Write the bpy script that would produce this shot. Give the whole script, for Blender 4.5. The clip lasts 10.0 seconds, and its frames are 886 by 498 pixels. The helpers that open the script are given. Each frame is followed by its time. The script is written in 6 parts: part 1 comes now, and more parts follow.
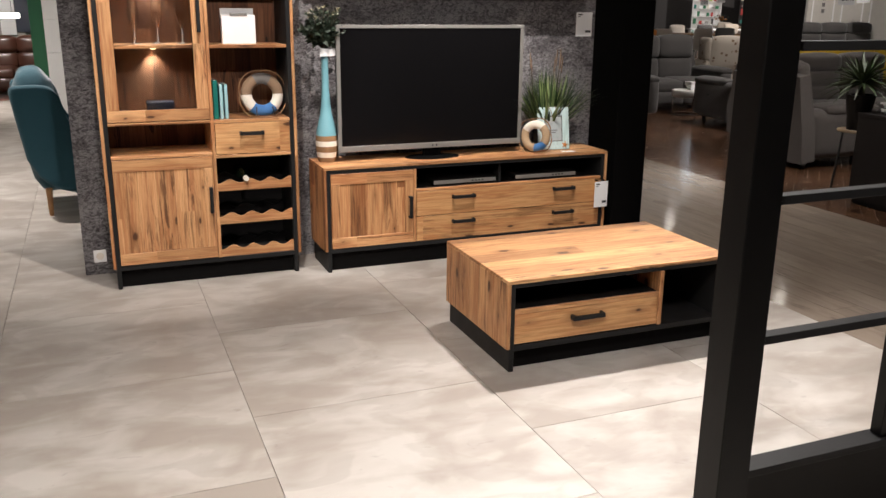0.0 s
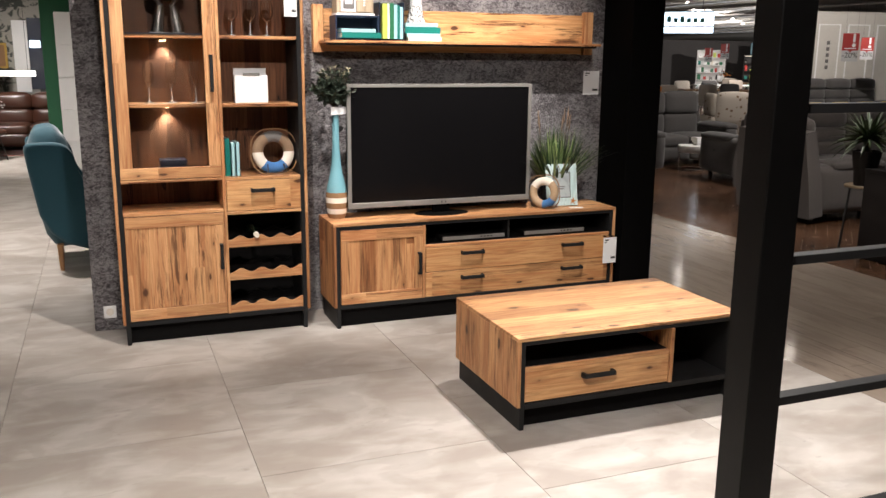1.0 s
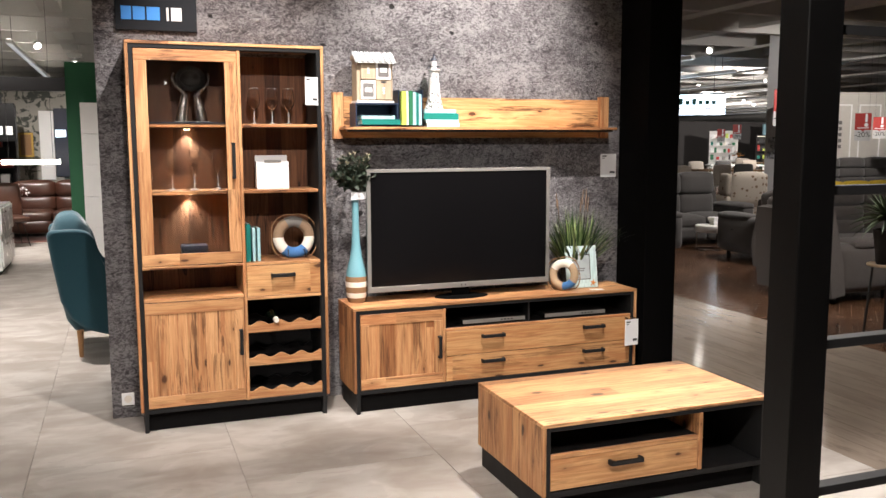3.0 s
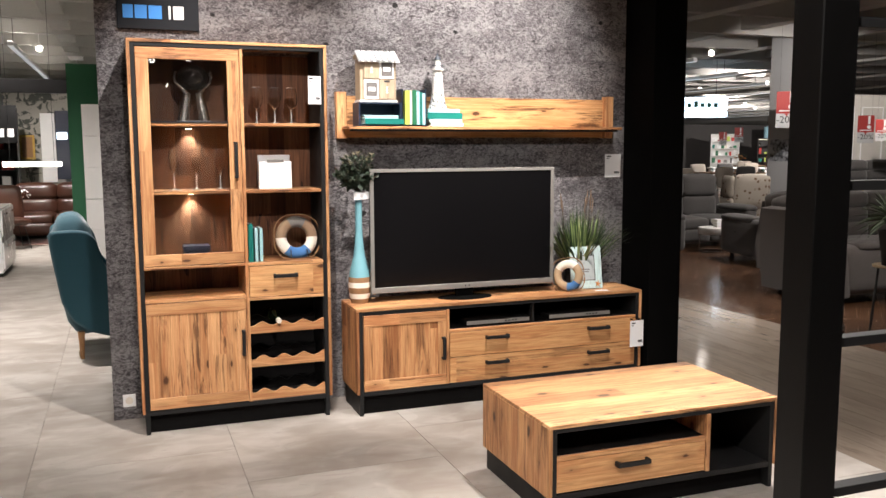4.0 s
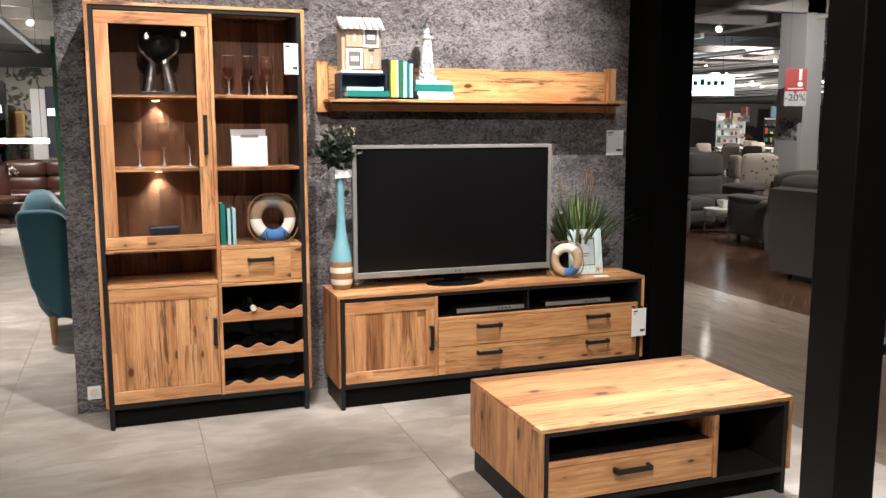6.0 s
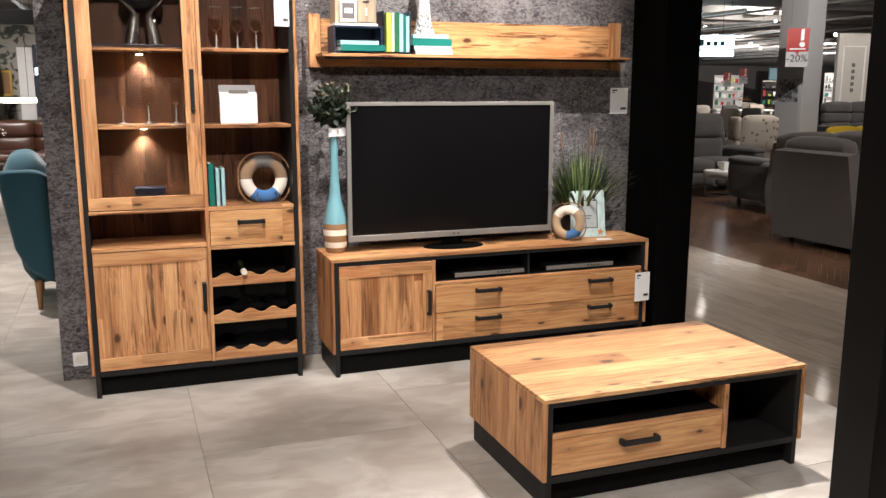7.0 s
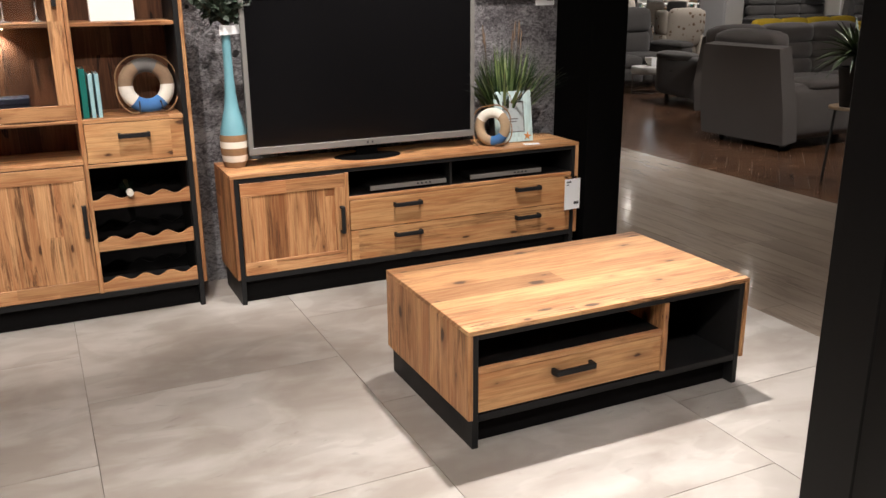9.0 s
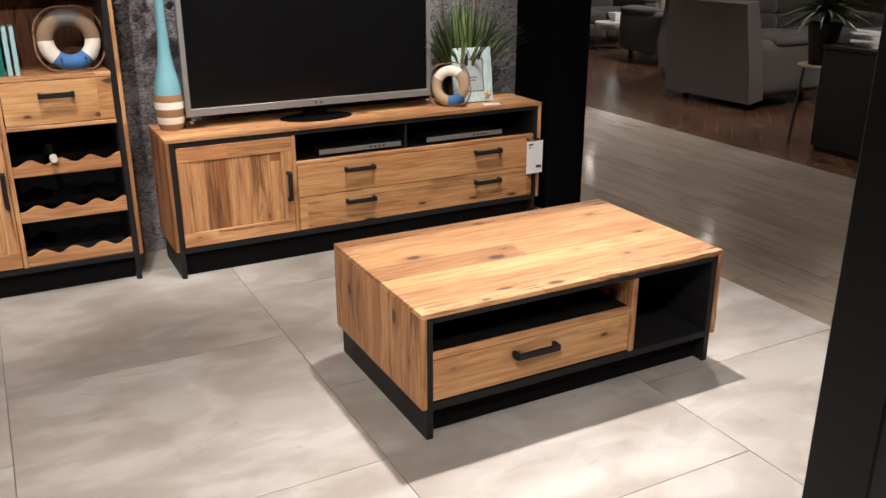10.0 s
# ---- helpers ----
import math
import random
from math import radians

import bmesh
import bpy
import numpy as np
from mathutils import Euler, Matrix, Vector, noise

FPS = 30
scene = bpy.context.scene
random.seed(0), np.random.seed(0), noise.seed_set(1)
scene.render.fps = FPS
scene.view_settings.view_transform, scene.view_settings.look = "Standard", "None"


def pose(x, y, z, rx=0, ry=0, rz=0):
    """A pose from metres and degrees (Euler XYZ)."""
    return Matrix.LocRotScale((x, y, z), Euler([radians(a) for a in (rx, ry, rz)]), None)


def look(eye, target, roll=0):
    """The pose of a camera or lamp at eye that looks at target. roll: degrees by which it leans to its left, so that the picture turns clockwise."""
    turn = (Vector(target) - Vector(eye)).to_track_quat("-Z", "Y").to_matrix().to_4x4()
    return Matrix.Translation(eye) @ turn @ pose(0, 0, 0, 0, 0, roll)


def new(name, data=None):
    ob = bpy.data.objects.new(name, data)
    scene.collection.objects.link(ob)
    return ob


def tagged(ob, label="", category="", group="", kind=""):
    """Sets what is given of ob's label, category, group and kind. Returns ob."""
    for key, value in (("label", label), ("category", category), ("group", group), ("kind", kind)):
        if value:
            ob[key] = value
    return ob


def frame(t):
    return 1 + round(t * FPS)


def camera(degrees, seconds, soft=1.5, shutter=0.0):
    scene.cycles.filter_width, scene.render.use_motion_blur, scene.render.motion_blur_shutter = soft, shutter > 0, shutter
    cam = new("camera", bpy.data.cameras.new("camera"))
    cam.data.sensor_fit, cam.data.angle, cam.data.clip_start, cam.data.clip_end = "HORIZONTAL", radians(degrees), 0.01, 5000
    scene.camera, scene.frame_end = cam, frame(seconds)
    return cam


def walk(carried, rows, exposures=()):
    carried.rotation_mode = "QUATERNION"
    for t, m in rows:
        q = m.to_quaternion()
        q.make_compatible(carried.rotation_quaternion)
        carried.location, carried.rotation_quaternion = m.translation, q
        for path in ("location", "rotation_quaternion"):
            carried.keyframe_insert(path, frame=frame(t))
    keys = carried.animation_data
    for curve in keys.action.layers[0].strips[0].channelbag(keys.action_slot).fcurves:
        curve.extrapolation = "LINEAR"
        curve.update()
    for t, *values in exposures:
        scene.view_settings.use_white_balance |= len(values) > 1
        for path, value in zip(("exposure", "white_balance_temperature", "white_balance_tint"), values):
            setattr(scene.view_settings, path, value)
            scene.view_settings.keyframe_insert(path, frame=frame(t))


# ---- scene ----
cam = camera(54.5, 10.0)
PATH = [
    (0, (0.283, -0.168, 1.505), (1.004, 1.614, 0.954), 0.6),
    (0.5, (0.275, -0.183, 1.519), (0.995, 1.617, 1.025), 0.6),
    (1, (0.271, -0.166, 1.524), (0.987, 1.651, 1.092), 0.5),
    (1.5, (0.271, -0.168, 1.528), (0.98, 1.666, 1.163), 0.3),
    (2, (0.268, -0.155, 1.532), (0.969, 1.694, 1.231), 0.1),
    (2.5, (0.262, -0.149, 1.537), (0.957, 1.708, 1.273), -0.1),
    (4, (0.256, -0.1, 1.51), (0.946, 1.762, 1.272), -0.2),
    (4.5, (0.272, -0.062, 1.501), (0.963, 1.799, 1.254), -0.1),
    (5, (0.334, 0.026, 1.49), (1.019, 1.887, 1.232), -0.1),
    (5.5, (0.403, 0.114, 1.494), (1.084, 1.975, 1.231), -0.1),
    (7, (0.494, 0.351, 1.456), (1.18, 2.192, 1.086), 0.1),
    (7.5, (0.496, 0.435, 1.449), (1.222, 2.251, 1.03), 0.1),
    (8, (0.51, 0.503, 1.434), (1.298, 2.277, 0.951), 0.1),
    (8.5, (0.596, 0.593, 1.424), (1.39, 2.343, 0.872), -0.3),
    (9, (0.691, 0.685, 1.419), (1.507, 2.413, 0.829), -0.5),
    (9.5, (0.772, 0.766, 1.411), (1.598, 2.472, 0.774), -0.5),
    (10, (0.827, 0.892, 1.395), (1.706, 2.552, 0.71), -0.0),
]
walk(cam, [(t, look(eye, target, roll)) for t, eye, target, roll in PATH],
     [(0, -0.38), (1, -0.27), (2, -0.05), (2.5, 0.0), (4, -0.02), (5.5, -0.12), (7, -0.22), (8, -0.34), (9, -0.40), (10, -0.40)])

# ---- world and light ----
world = bpy.data.worlds.new("world")
scene.world = world
world.use_nodes = True
world.node_tree.nodes["Background"].inputs[0].default_value = (0.9, 0.95, 1.0, 1)
world.node_tree.nodes["Background"].inputs[1].default_value = 0.02


def spot(eye, target, watts, cone=60, blend=0.6, size=0.05, colour=(1.0, 0.93, 0.885)):
    lamp = bpy.data.lights.new("spot_beam", "SPOT")
    lamp.energy, lamp.spot_size, lamp.spot_blend, lamp.shadow_soft_size, lamp.color = watts, radians(cone), blend, size, colour
    ob = new("spot_beam", lamp)
    ob.matrix_world = look(eye, target)
    return ob


WALL_Y, CEIL = 4.88, 4.0
BEAMS = [
    ((2.85, 4.00, 3.40), (1.98, 0.70, 0.0), 1430, 90, 1.0),
    ((2.30, 3.50, 3.40), (2.25, 4.88, 2.0), 690, 62, 0.9, 0.02),
    ((0.95, 3.45, 3.40), (0.85, 4.7, 1.45), 430, 54, 0.6, 0.02),
    ((2.20, 3.15, 3.40), (2.35, 4.6, 0.45), 470, 42, 0.6, 0.02),
    ((0.60, 0.40, 3.40), (1.25, 3.15, 0.0), 490, 84),
    ((-0.6, 1.8, 3.40), (-0.3, 2.8, 0.0), 290, 95),
    ((-1.0, 7.0, 3.40), (-0.8, 8.6, 0.0), 800, 110),
    ((1.3, 7.6, 3.40), (0.0, 6.9, 0.3), 220, 80),
    ((-1.5, 13.5, 3.40), (-0.8, 15.0, 0.5), 800, 115),
    ((4.6, 5.2, 3.40), (4.5, 4.6, 0.0), 340, 100),
    ((4.6, 9.0, 3.40), (4.5, 8.6, 0.0), 420, 100),
    ((6.6, 4.3, 3.40), (7.0, 6.2, 0.2), 360, 82),
    ((9.0, 9.0, 3.40), (8.6, 10.3, 0.2), 420, 115),
    ((11.3, 11.6, 3.40), (12.9, 14.2, 1.0), 420, 110),
    ((15.6, 14.2, 3.40), (17.6, 17.0, 1.3), 420, 80),
    ((19.0, 20.0, 3.40), (19.0, 24.0, 1.0), 1500, 120),
    ((26.0, 32.0, 3.40), (27.0, 40.0, 1.0), 2200, 130),
    ((36.0, 36.0, 3.40), (37.0, 41.0, 1.2), 2000, 130),
]
for eye, target, watts, cone, *soft in BEAMS:
    spot(eye, target, watts, cone, *soft)


# ---- material tools ----
class Nodes:
    def __init__(self, name):
        self.mat = bpy.data.materials.new(name)
        self.mat.use_nodes = True
        self.tree = self.mat.node_tree
        self.bsdf = self.tree.nodes["Principled BSDF"]

    def node(self, kind, **values):
        n = self.tree.nodes.new(kind)
        for key, value in values.items():
            setattr(n, key, value)
        return n

    def put(self, socket, value):
        if isinstance(value, bpy.types.NodeSocket):
            self.tree.links.new(value, socket)
        else:
            socket.default_value = value

    def math(self, op, a, b=0.0, c=0.0):
        n = self.node("ShaderNodeMath", operation=op)
        for i, v in enumerate((a, b, c)):
            self.put(n.inputs[i], v)
        return n.outputs[0]

    def xyz(self, x, y, z):
        n = self.node("ShaderNodeCombineXYZ")
        for i, v in enumerate((x, y, z)):
            self.put(n.inputs[i], v)
        return n.outputs[0]

    def split(self, v):
        n = self.node("ShaderNodeSeparateXYZ")
        self.put(n.inputs[0], v)
        return n.outputs[0], n.outputs[1], n.outputs[2]

    def coord(self, kind="Object"):
        return self.node("ShaderNodeTexCoord").outputs[kind]

    def rand(self):
        return self.node("ShaderNodeObjectInfo").outputs["Random"]

    def noise(self, vec, scale, detail=4.0, rough=0.55, distort=0.0):
        n = self.node("ShaderNodeTexNoise")
        self.put(n.inputs["Vector"], vec)
        for key, v in (("Scale", scale), ("Detail", detail), ("Roughness", rough), ("Distortion", distort)):
            n.inputs[key].default_value = v
        return n.outputs["Fac"]

    def voronoi(self, vec, scale, feature="F1", out="Distance", dims="3D"):
        n = self.node("ShaderNodeTexVoronoi", feature=feature, voronoi_dimensions=dims)
        self.put(n.inputs["Vector"], vec)
        n.inputs["Scale"].default_value = scale
        return n.outputs[out]

    def white(self, vec):
        n = self.node("ShaderNodeTexWhiteNoise")
        self.put(n.inputs["Vector"], vec)
        return n.outputs["Value"]

    def ramp(self, fac, stops):
        n = self.node("ShaderNodeValToRGB")
        e = n.color_ramp.elements
        while len(e) < len(stops):
            e.new(0.5)
        for el, (p, c) in zip(e, stops):
            el.position = p
            el.color = (*c, 1) if not isinstance(c, float) else (c, c, c, 1)
        self.put(n.inputs[0], fac)
        return n.outputs[0]

    def mix(self, fac, a, b, mode="MIX"):
        n = self.node("ShaderNodeMix", data_type="RGBA", blend_type=mode)
        self.put(n.inputs[0], fac)
        for i, v in ((6, a), (7, b)):
            self.put(n.inputs[i], v if isinstance(v, bpy.types.NodeSocket) else (*v, 1))
        return n.outputs[2]

    def bump(self, height, strength=0.3, distance=0.002):
        n = self.node("ShaderNodeBump")
        n.inputs["Strength"].default_value, n.inputs["Distance"].default_value = strength, distance
        self.put(n.inputs["Height"], height)
        self.put(self.bsdf.inputs["Normal"], n.outputs[0])

    def done(self, colour, rough=0.5, metal=0.0):
        self.put(self.bsdf.inputs["Base Color"], colour if isinstance(colour, bpy.types.NodeSocket) else (*colour, 1))
        self.put(self.bsdf.inputs["Roughness"], rough)
        self.put(self.bsdf.inputs["Metallic"], metal)
        return self.mat


def paint(name, colour, rough=0.5, metal=0.0, vary=0.12, scale=9.0, bump=0.1, gloss=0.5):
    """A plain coated surface with soft blotches and a fine grain."""
    m = Nodes(name)
    c = m.coord()
    big, fine = m.noise(c, scale, 3), m.noise(c, scale * 30, 2)
    dark = tuple(v * (1 - vary) for v in colour)
    light = tuple(min(1, v * (1 + vary)) for v in colour)
    m.bump(fine, bump, 0.001)
    m.bsdf.inputs["Specular IOR Level"].default_value = gloss
    r = m.math("MULTIPLY_ADD", big, 0.2, rough - 0.1)
    return m.done(m.mix(m.math("MULTIPLY_ADD", fine, 0.3, m.math("MULTIPLY", big, 0.7)), dark, light), r, metal)


def cloth(name, colour, scale=500.0, vary=0.35):
    m = Nodes(name)
    c = m.coord()
    weave, big = m.noise(c, scale, 2), m.noise(c, 3.0, 4)
    mixf = m.math("MULTIPLY_ADD", weave, 0.7, m.math("MULTIPLY", big, 0.3))
    m.bump(weave, 0.4, 0.002)
    m.bsdf.inputs["Sheen Weight"].default_value = 0.25
    return m.done(m.mix(mixf, tuple(v * (1 - vary) for v in colour), tuple(v * (1 + vary) for v in colour)), 0.9)


def wood(name, axis, plank=0.115, length=0.8, light=(0.67, 0.36, 0.148), mid=(0.48, 0.188, 0.066), dark=(0.050, 0.020, 0.010), rough=0.42, seams=True, pieces=False, relief=0.25, tones=0.62):
    """Rustic pine planks, grain along the axis, tones from plank to plank, dark streaks and knots."""
    m = Nodes(name)
    x, y, z = m.split(m.coord())
    along, across = {"x": (x, m.math("ADD", y, z)), "y": (y, m.math("ADD", x, z)), "z": (z, m.math("ADD", x, y))}[axis]
    rnd = m.rand()
    across = m.math("MULTIPLY_ADD", rnd, 3.7, across)
    cell = m.math("DIVIDE", across, plank)
    row = m.math("FLOOR", cell)
    shift = m.white(m.xyz(row, 3.0, 1.0))
    run = m.math("ADD", m.math("DIVIDE", along, length), m.math("MULTIPLY", shift, 7.0))
    seg = m.math("FLOOR", run)
    tone = m.white(m.xyz(row, seg, 5.0))
    tone2 = m.white(m.xyz(row, seg, 9.0))
    if pieces:
        tone = m.math("FRACT", m.math("ADD", rnd, m.node("ShaderNodeNewGeometry").outputs["Random Per Island"]))
        tone2 = m.math("FRACT", m.math("MULTIPLY", tone, 7.31))
    off = m.math("MULTIPLY", tone, 31.0)
    fine = m.noise(m.xyz(m.math("MULTIPLY_ADD", along, 3.0, off), m.math("MULTIPLY", across, 150.0), off), 1.0, 3, 0.6)
    wavy = m.noise(m.xyz(m.math("MULTIPLY_ADD", along, 2.0, off), m.math("MULTIPLY", across, 30.0), off), 1.0, 4, 0.62, 1.1)
    blot = m.noise(m.xyz(m.math("MULTIPLY_ADD", along, 1.7, off), m.math("MULTIPLY", across, 11.0), off), 1.0, 4, 0.6, 0.7)
    bend = m.noise(m.xyz(m.math("MULTIPLY_ADD", along, 1.5, off), m.math("MULTIPLY", across, 8.0), off), 1.0, 3, 0.55)
    phase = m.math("MULTIPLY_ADD", bend, 62.0, m.math("MULTIPLY", across, 360.0))
    vein = m.math("MULTIPLY_ADD", m.math("SINE", phase), 0.5, 0.5)
    vein = m.math("MULTIPLY_ADD", fine, 0.35, m.math("MULTIPLY", vein, 0.75))
    spot2 = m.xyz(m.math("MULTIPLY_ADD", along, 5.0, m.math("MULTIPLY_ADD", bend, 1.2, off)), m.math("MULTIPLY_ADD", across, 9.5, m.math("MULTIPLY", blot, 0.8)), 0.0)
    knot = m.voronoi(spot2, 1.0, dims="2D")
    pick = m.voronoi(spot2, 1.0, out="Color", dims="2D")
    gate = 0.0 if pieces else m.math("GREATER_THAN", pick, 0.50)
    kwarp = m.math("ADD", m.math("MULTIPLY_ADD", wavy, 0.12, knot), m.math("MULTIPLY", m.math("FRACT", m.math("MULTIPLY", pick, 17.0)), 0.09))
    broad = m.math("ADD", m.math("MULTIPLY", wavy, 0.45), m.math("MULTIPLY", blot, 0.55))
    base = m.mix(m.ramp(broad, [(0.41, 0.0), (0.60, 1.0)]), light, mid)
    base = m.mix(m.math("MULTIPLY", m.ramp(vein, [(0.45, 0.0), (0.95, 1.0)]), 0.08 if pieces else 0.24), base, tuple(v * 0.55 for v in mid))
    base = m.mix(m.math("MULTIPLY", m.ramp(fine, [(0.48, 0.0), (0.72, 1.0)]), 0.14 if pieces else 0.30), base, tuple(v * 0.42 for v in mid))
    # tone from plank to plank
    base = m.mix(m.math("MULTIPLY", m.ramp(tone, [(0.42, 0.0), (0.95, 1.0)]), tones), base, tuple(v * 0.48 for v in mid))
    zone = m.ramp(blot, [(0.515, 0.0), (0.60, 1.0)])
    veins = m.ramp(vein, [(0.30, 0.12), (0.70, 1.0)])
    streak = m.math("MULTIPLY", m.math("MULTIPLY", zone, veins), m.math("MULTIPLY_ADD", tone2, 0.8, 0.25))
    base = m.mix(streak, base, dark)
    base = m.mix(m.math("MULTIPLY", m.math("MULTIPLY", m.ramp(kwarp, [(0.12, 1.0), (0.17, 0.0)]), gate), 0.93), base, tuple(v * 0.8 for v in dark))
    base = m.mix(m.math("MULTIPLY", m.math("MULTIPLY", m.ramp(kwarp, [(0.15, 1.0), (0.30, 0.0)]), gate), 0.40), base, dark)
    if not pieces:
        small = m.xyz(m.math("MULTIPLY_ADD", along, 11.0, off), m.math("MULTIPLY_ADD", across, 24.0, m.math("MULTIPLY", bend, 0.7)), 3.0)
        dot = m.math("MULTIPLY", m.ramp(m.voronoi(small, 1.0, dims="2D"), [(0.07, 1.0), (0.16, 0.0)]), m.math("GREATER_THAN", m.voronoi(small, 1.0, out="Color", dims="2D"), 0.66))
        base = m.mix(m.math("MULTIPLY", dot, 0.8), base, dark)
    if seams:
        edge = m.math("PINGPONG", cell, 0.5)
        base = m.mix(m.math("MULTIPLY", m.math("LESS_THAN", edge, 0.008), 0.28), base, dark)
    m.bump(m.math("ADD", fine, wavy), relief, 0.0008)
    return m.done(base, m.math("MULTIPLY_ADD", wavy, 0.2, rough - 0.1))


def rustic(name, axis, plank=0.094, length=1.9, light=(0.70, 0.395, 0.186), mid=(0.47, 0.202, 0.083), dark=(0.070, 0.027, 0.012), seams=0.45, tones=1.0, streaks=1.0, knots=0.5, gloss=0.4):
    """Rustic pine boards: quiet honey grain, each board of its own tone, some with dark fibre streaks and knots."""
    m = Nodes(name)
    x, y, z = m.split(m.coord())
    along, across = {"x": (x, m.math("ADD", y, z)), "y": (y, m.math("ADD", x, z)), "z": (z, m.math("ADD", x, y))}[axis]
    across = m.math("MULTIPLY_ADD", m.rand(), 3.7, across)
    cell = m.math("DIVIDE", across, plank)
    row = m.math("FLOOR", cell)
    run = m.math("ADD", m.math("DIVIDE", along, length), m.math("MULTIPLY", m.white(m.xyz(row, 3.0, 1.0)), 7.0))
    seg = m.math("FLOOR", run)
    tone, tone2 = m.white(m.xyz(row, seg, 5.0)), m.white(m.xyz(row, seg, 9.0))
    off = m.math("MULTIPLY", tone, 31.0)

    def grain(ka, kc, detail, rough, bend=0.0):
        return m.noise(m.xyz(m.math("MULTIPLY_ADD", along, ka, off), m.math("MULTIPLY", across, kc), off), 1.0, detail, rough, bend)

    fibre, lines, cloud, patch = grain(7.0, 330.0, 3, 0.6), grain(2.6, 95.0, 5, 0.68, 0.4), grain(1.4, 9.0, 3, 0.5, 0.6), grain(2.3, 17.0, 6, 0.68, 1.1)
    swirl = m.math("SINE", m.math("MULTIPLY_ADD", cloud, 46.0, m.math("MULTIPLY", across, 150.0)))
    g = m.math("ADD", m.math("MULTIPLY", lines, 0.55), m.math("ADD", m.math("MULTIPLY", cloud, 0.45), m.math("MULTIPLY", swirl, 0.035)))
    base = m.mix(m.ramp(g, [(0.42, 0.0), (0.60, 1.0)]), light, mid)
    base = m.mix(m.math("MULTIPLY", m.ramp(fibre, [(0.47, 0.0), (0.70, 1.0)]), 0.42), base, tuple(v * 0.45 for v in mid))
    shade = m.ramp(tone, [(0.0, (1.0, 1.0, 1.0)), (0.40, (0.92, 0.89, 0.86)), (0.75, (0.68, 0.61, 0.55)), (1.0, (0.44, 0.36, 0.31))])
    base = m.mix(tones, base, shade, "MULTIPLY")
    zone = m.math("MULTIPLY", m.ramp(patch, [(0.51, 0.0), (0.575, 1.0)]), m.ramp(lines, [(0.42, 0.12), (0.54, 1.0)]))
    base = m.mix(m.math("MULTIPLY", zone, m.math("MULTIPLY", m.ramp(tone2, [(0.30, 0.15), (0.65, 1.0)]), streaks)), base, dark)
    kv = m.xyz(m.math("MULTIPLY_ADD", along, 3.6, off), m.math("MULTIPLY_ADD", across, 8.5, m.math("MULTIPLY", cloud, 0.5)), 0.0)
    dist, pick = m.voronoi(kv, 1.0, dims="2D"), m.voronoi(kv, 1.0, out="Color", dims="2D")
    gate = m.math("GREATER_THAN", pick, knots)
    size = m.math("FRACT", m.math("MULTIPLY", pick, 17.0))
    near = m.math("ADD", m.math("ADD", m.math("MULTIPLY", lines, 0.16), m.math("MULTIPLY_ADD", patch, 0.22, dist)), m.math("MULTIPLY", size, 0.14))
    base = m.mix(m.math("MULTIPLY", m.math("MULTIPLY", m.ramp(near, [(0.26, 1.0), (0.50, 0.0)]), gate), 0.50), base, tuple(v * 0.42 for v in mid))
    base = m.mix(m.math("MULTIPLY", m.math("MULTIPLY", m.ramp(near, [(0.27, 1.0), (0.31, 0.0)]), gate), 0.95), base, dark)
    if seams:
        base = m.mix(m.math("MULTIPLY", m.math("LESS_THAN", m.math("PINGPONG", cell, 0.5), 0.008), seams), base, dark)
    m.bump(m.math("ADD", fibre, lines), 0.18, 0.0008)
    m.bsdf.inputs["Specular IOR Level"].default_value = gloss
    return m.done(base, m.math("MULTIPLY_ADD", lines, 0.2, 0.36))


WOOD_X, WOOD_Y, WOOD_Z = rustic("rustic_pine_lengthwise", "x"), rustic("rustic_pine_deep", "y"), rustic("rustic_pine_upright", "z", streaks=0.8)
TOP_X = rustic("rustic_pine_top", "x", 0.112, 2.4, (0.74, 0.43, 0.205), (0.50, 0.222, 0.094), tones=0.8, streaks=0.9)
RAIL_X = rustic("rustic_pine_rail", "x", 0.5, 1.1, tones=0.8, seams=0, streaks=0.7)
STILE_Z = rustic("rustic_pine_stile", "z", 0.5, 1.1, tones=0.7, seams=0, streaks=0.6)
DRAWER_X = rustic("rustic_pine_drawer_front", "x", 0.9, 2.6, (0.70, 0.40, 0.178), (0.52, 0.235, 0.092), seams=0, tones=0.4, knots=0.45, streaks=0.9)
EDGE = rustic("pine_edge_band", "x", 0.4, 2.0, seams=0, tones=0.4, streaks=0.4)
EDGE_Z = rustic("pine_edge_band_upright", "z", 0.4, 2.0, seams=0, tones=0.4, streaks=0.4)
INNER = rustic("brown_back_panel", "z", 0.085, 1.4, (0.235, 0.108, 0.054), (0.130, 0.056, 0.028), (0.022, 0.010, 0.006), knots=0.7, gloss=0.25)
BLACK = paint("anthracite_metal", (0.014, 0.014, 0.0145), 0.5, 0.0, 0.15, gloss=0.22)
MATTE = paint("matte_black_and_shade", (0.0032, 0.0030, 0.0030), 0.75, 0.0, 0.2, bump=0.03, gloss=0.05)
POST = paint("black_painted_steel", (0.0035, 0.0033, 0.0033), 0.38, 0.0, 0.2, bump=0.03, gloss=0.22)
# near-black for dark parts; also puts shade into plinth and wine rack
DARK = paint("black_and_shade", (0.006, 0.0055, 0.0055), 0.8, gloss=0.1)
WHITE = paint("white_paint", (0.80, 0.79, 0.77), 0.5, 0.0, 0.05)
PAPER = paint("white_paper", (0.82, 0.82, 0.82), 0.7, 0.0, 0.03)
INK = paint("black_ink", (0.02, 0.02, 0.02), 0.7)
GREYSOFA = cloth("dark_grey_upholstery", (0.058, 0.053, 0.050))
TEAL = cloth("teal_velvet", (0.016, 0.072, 0.098))


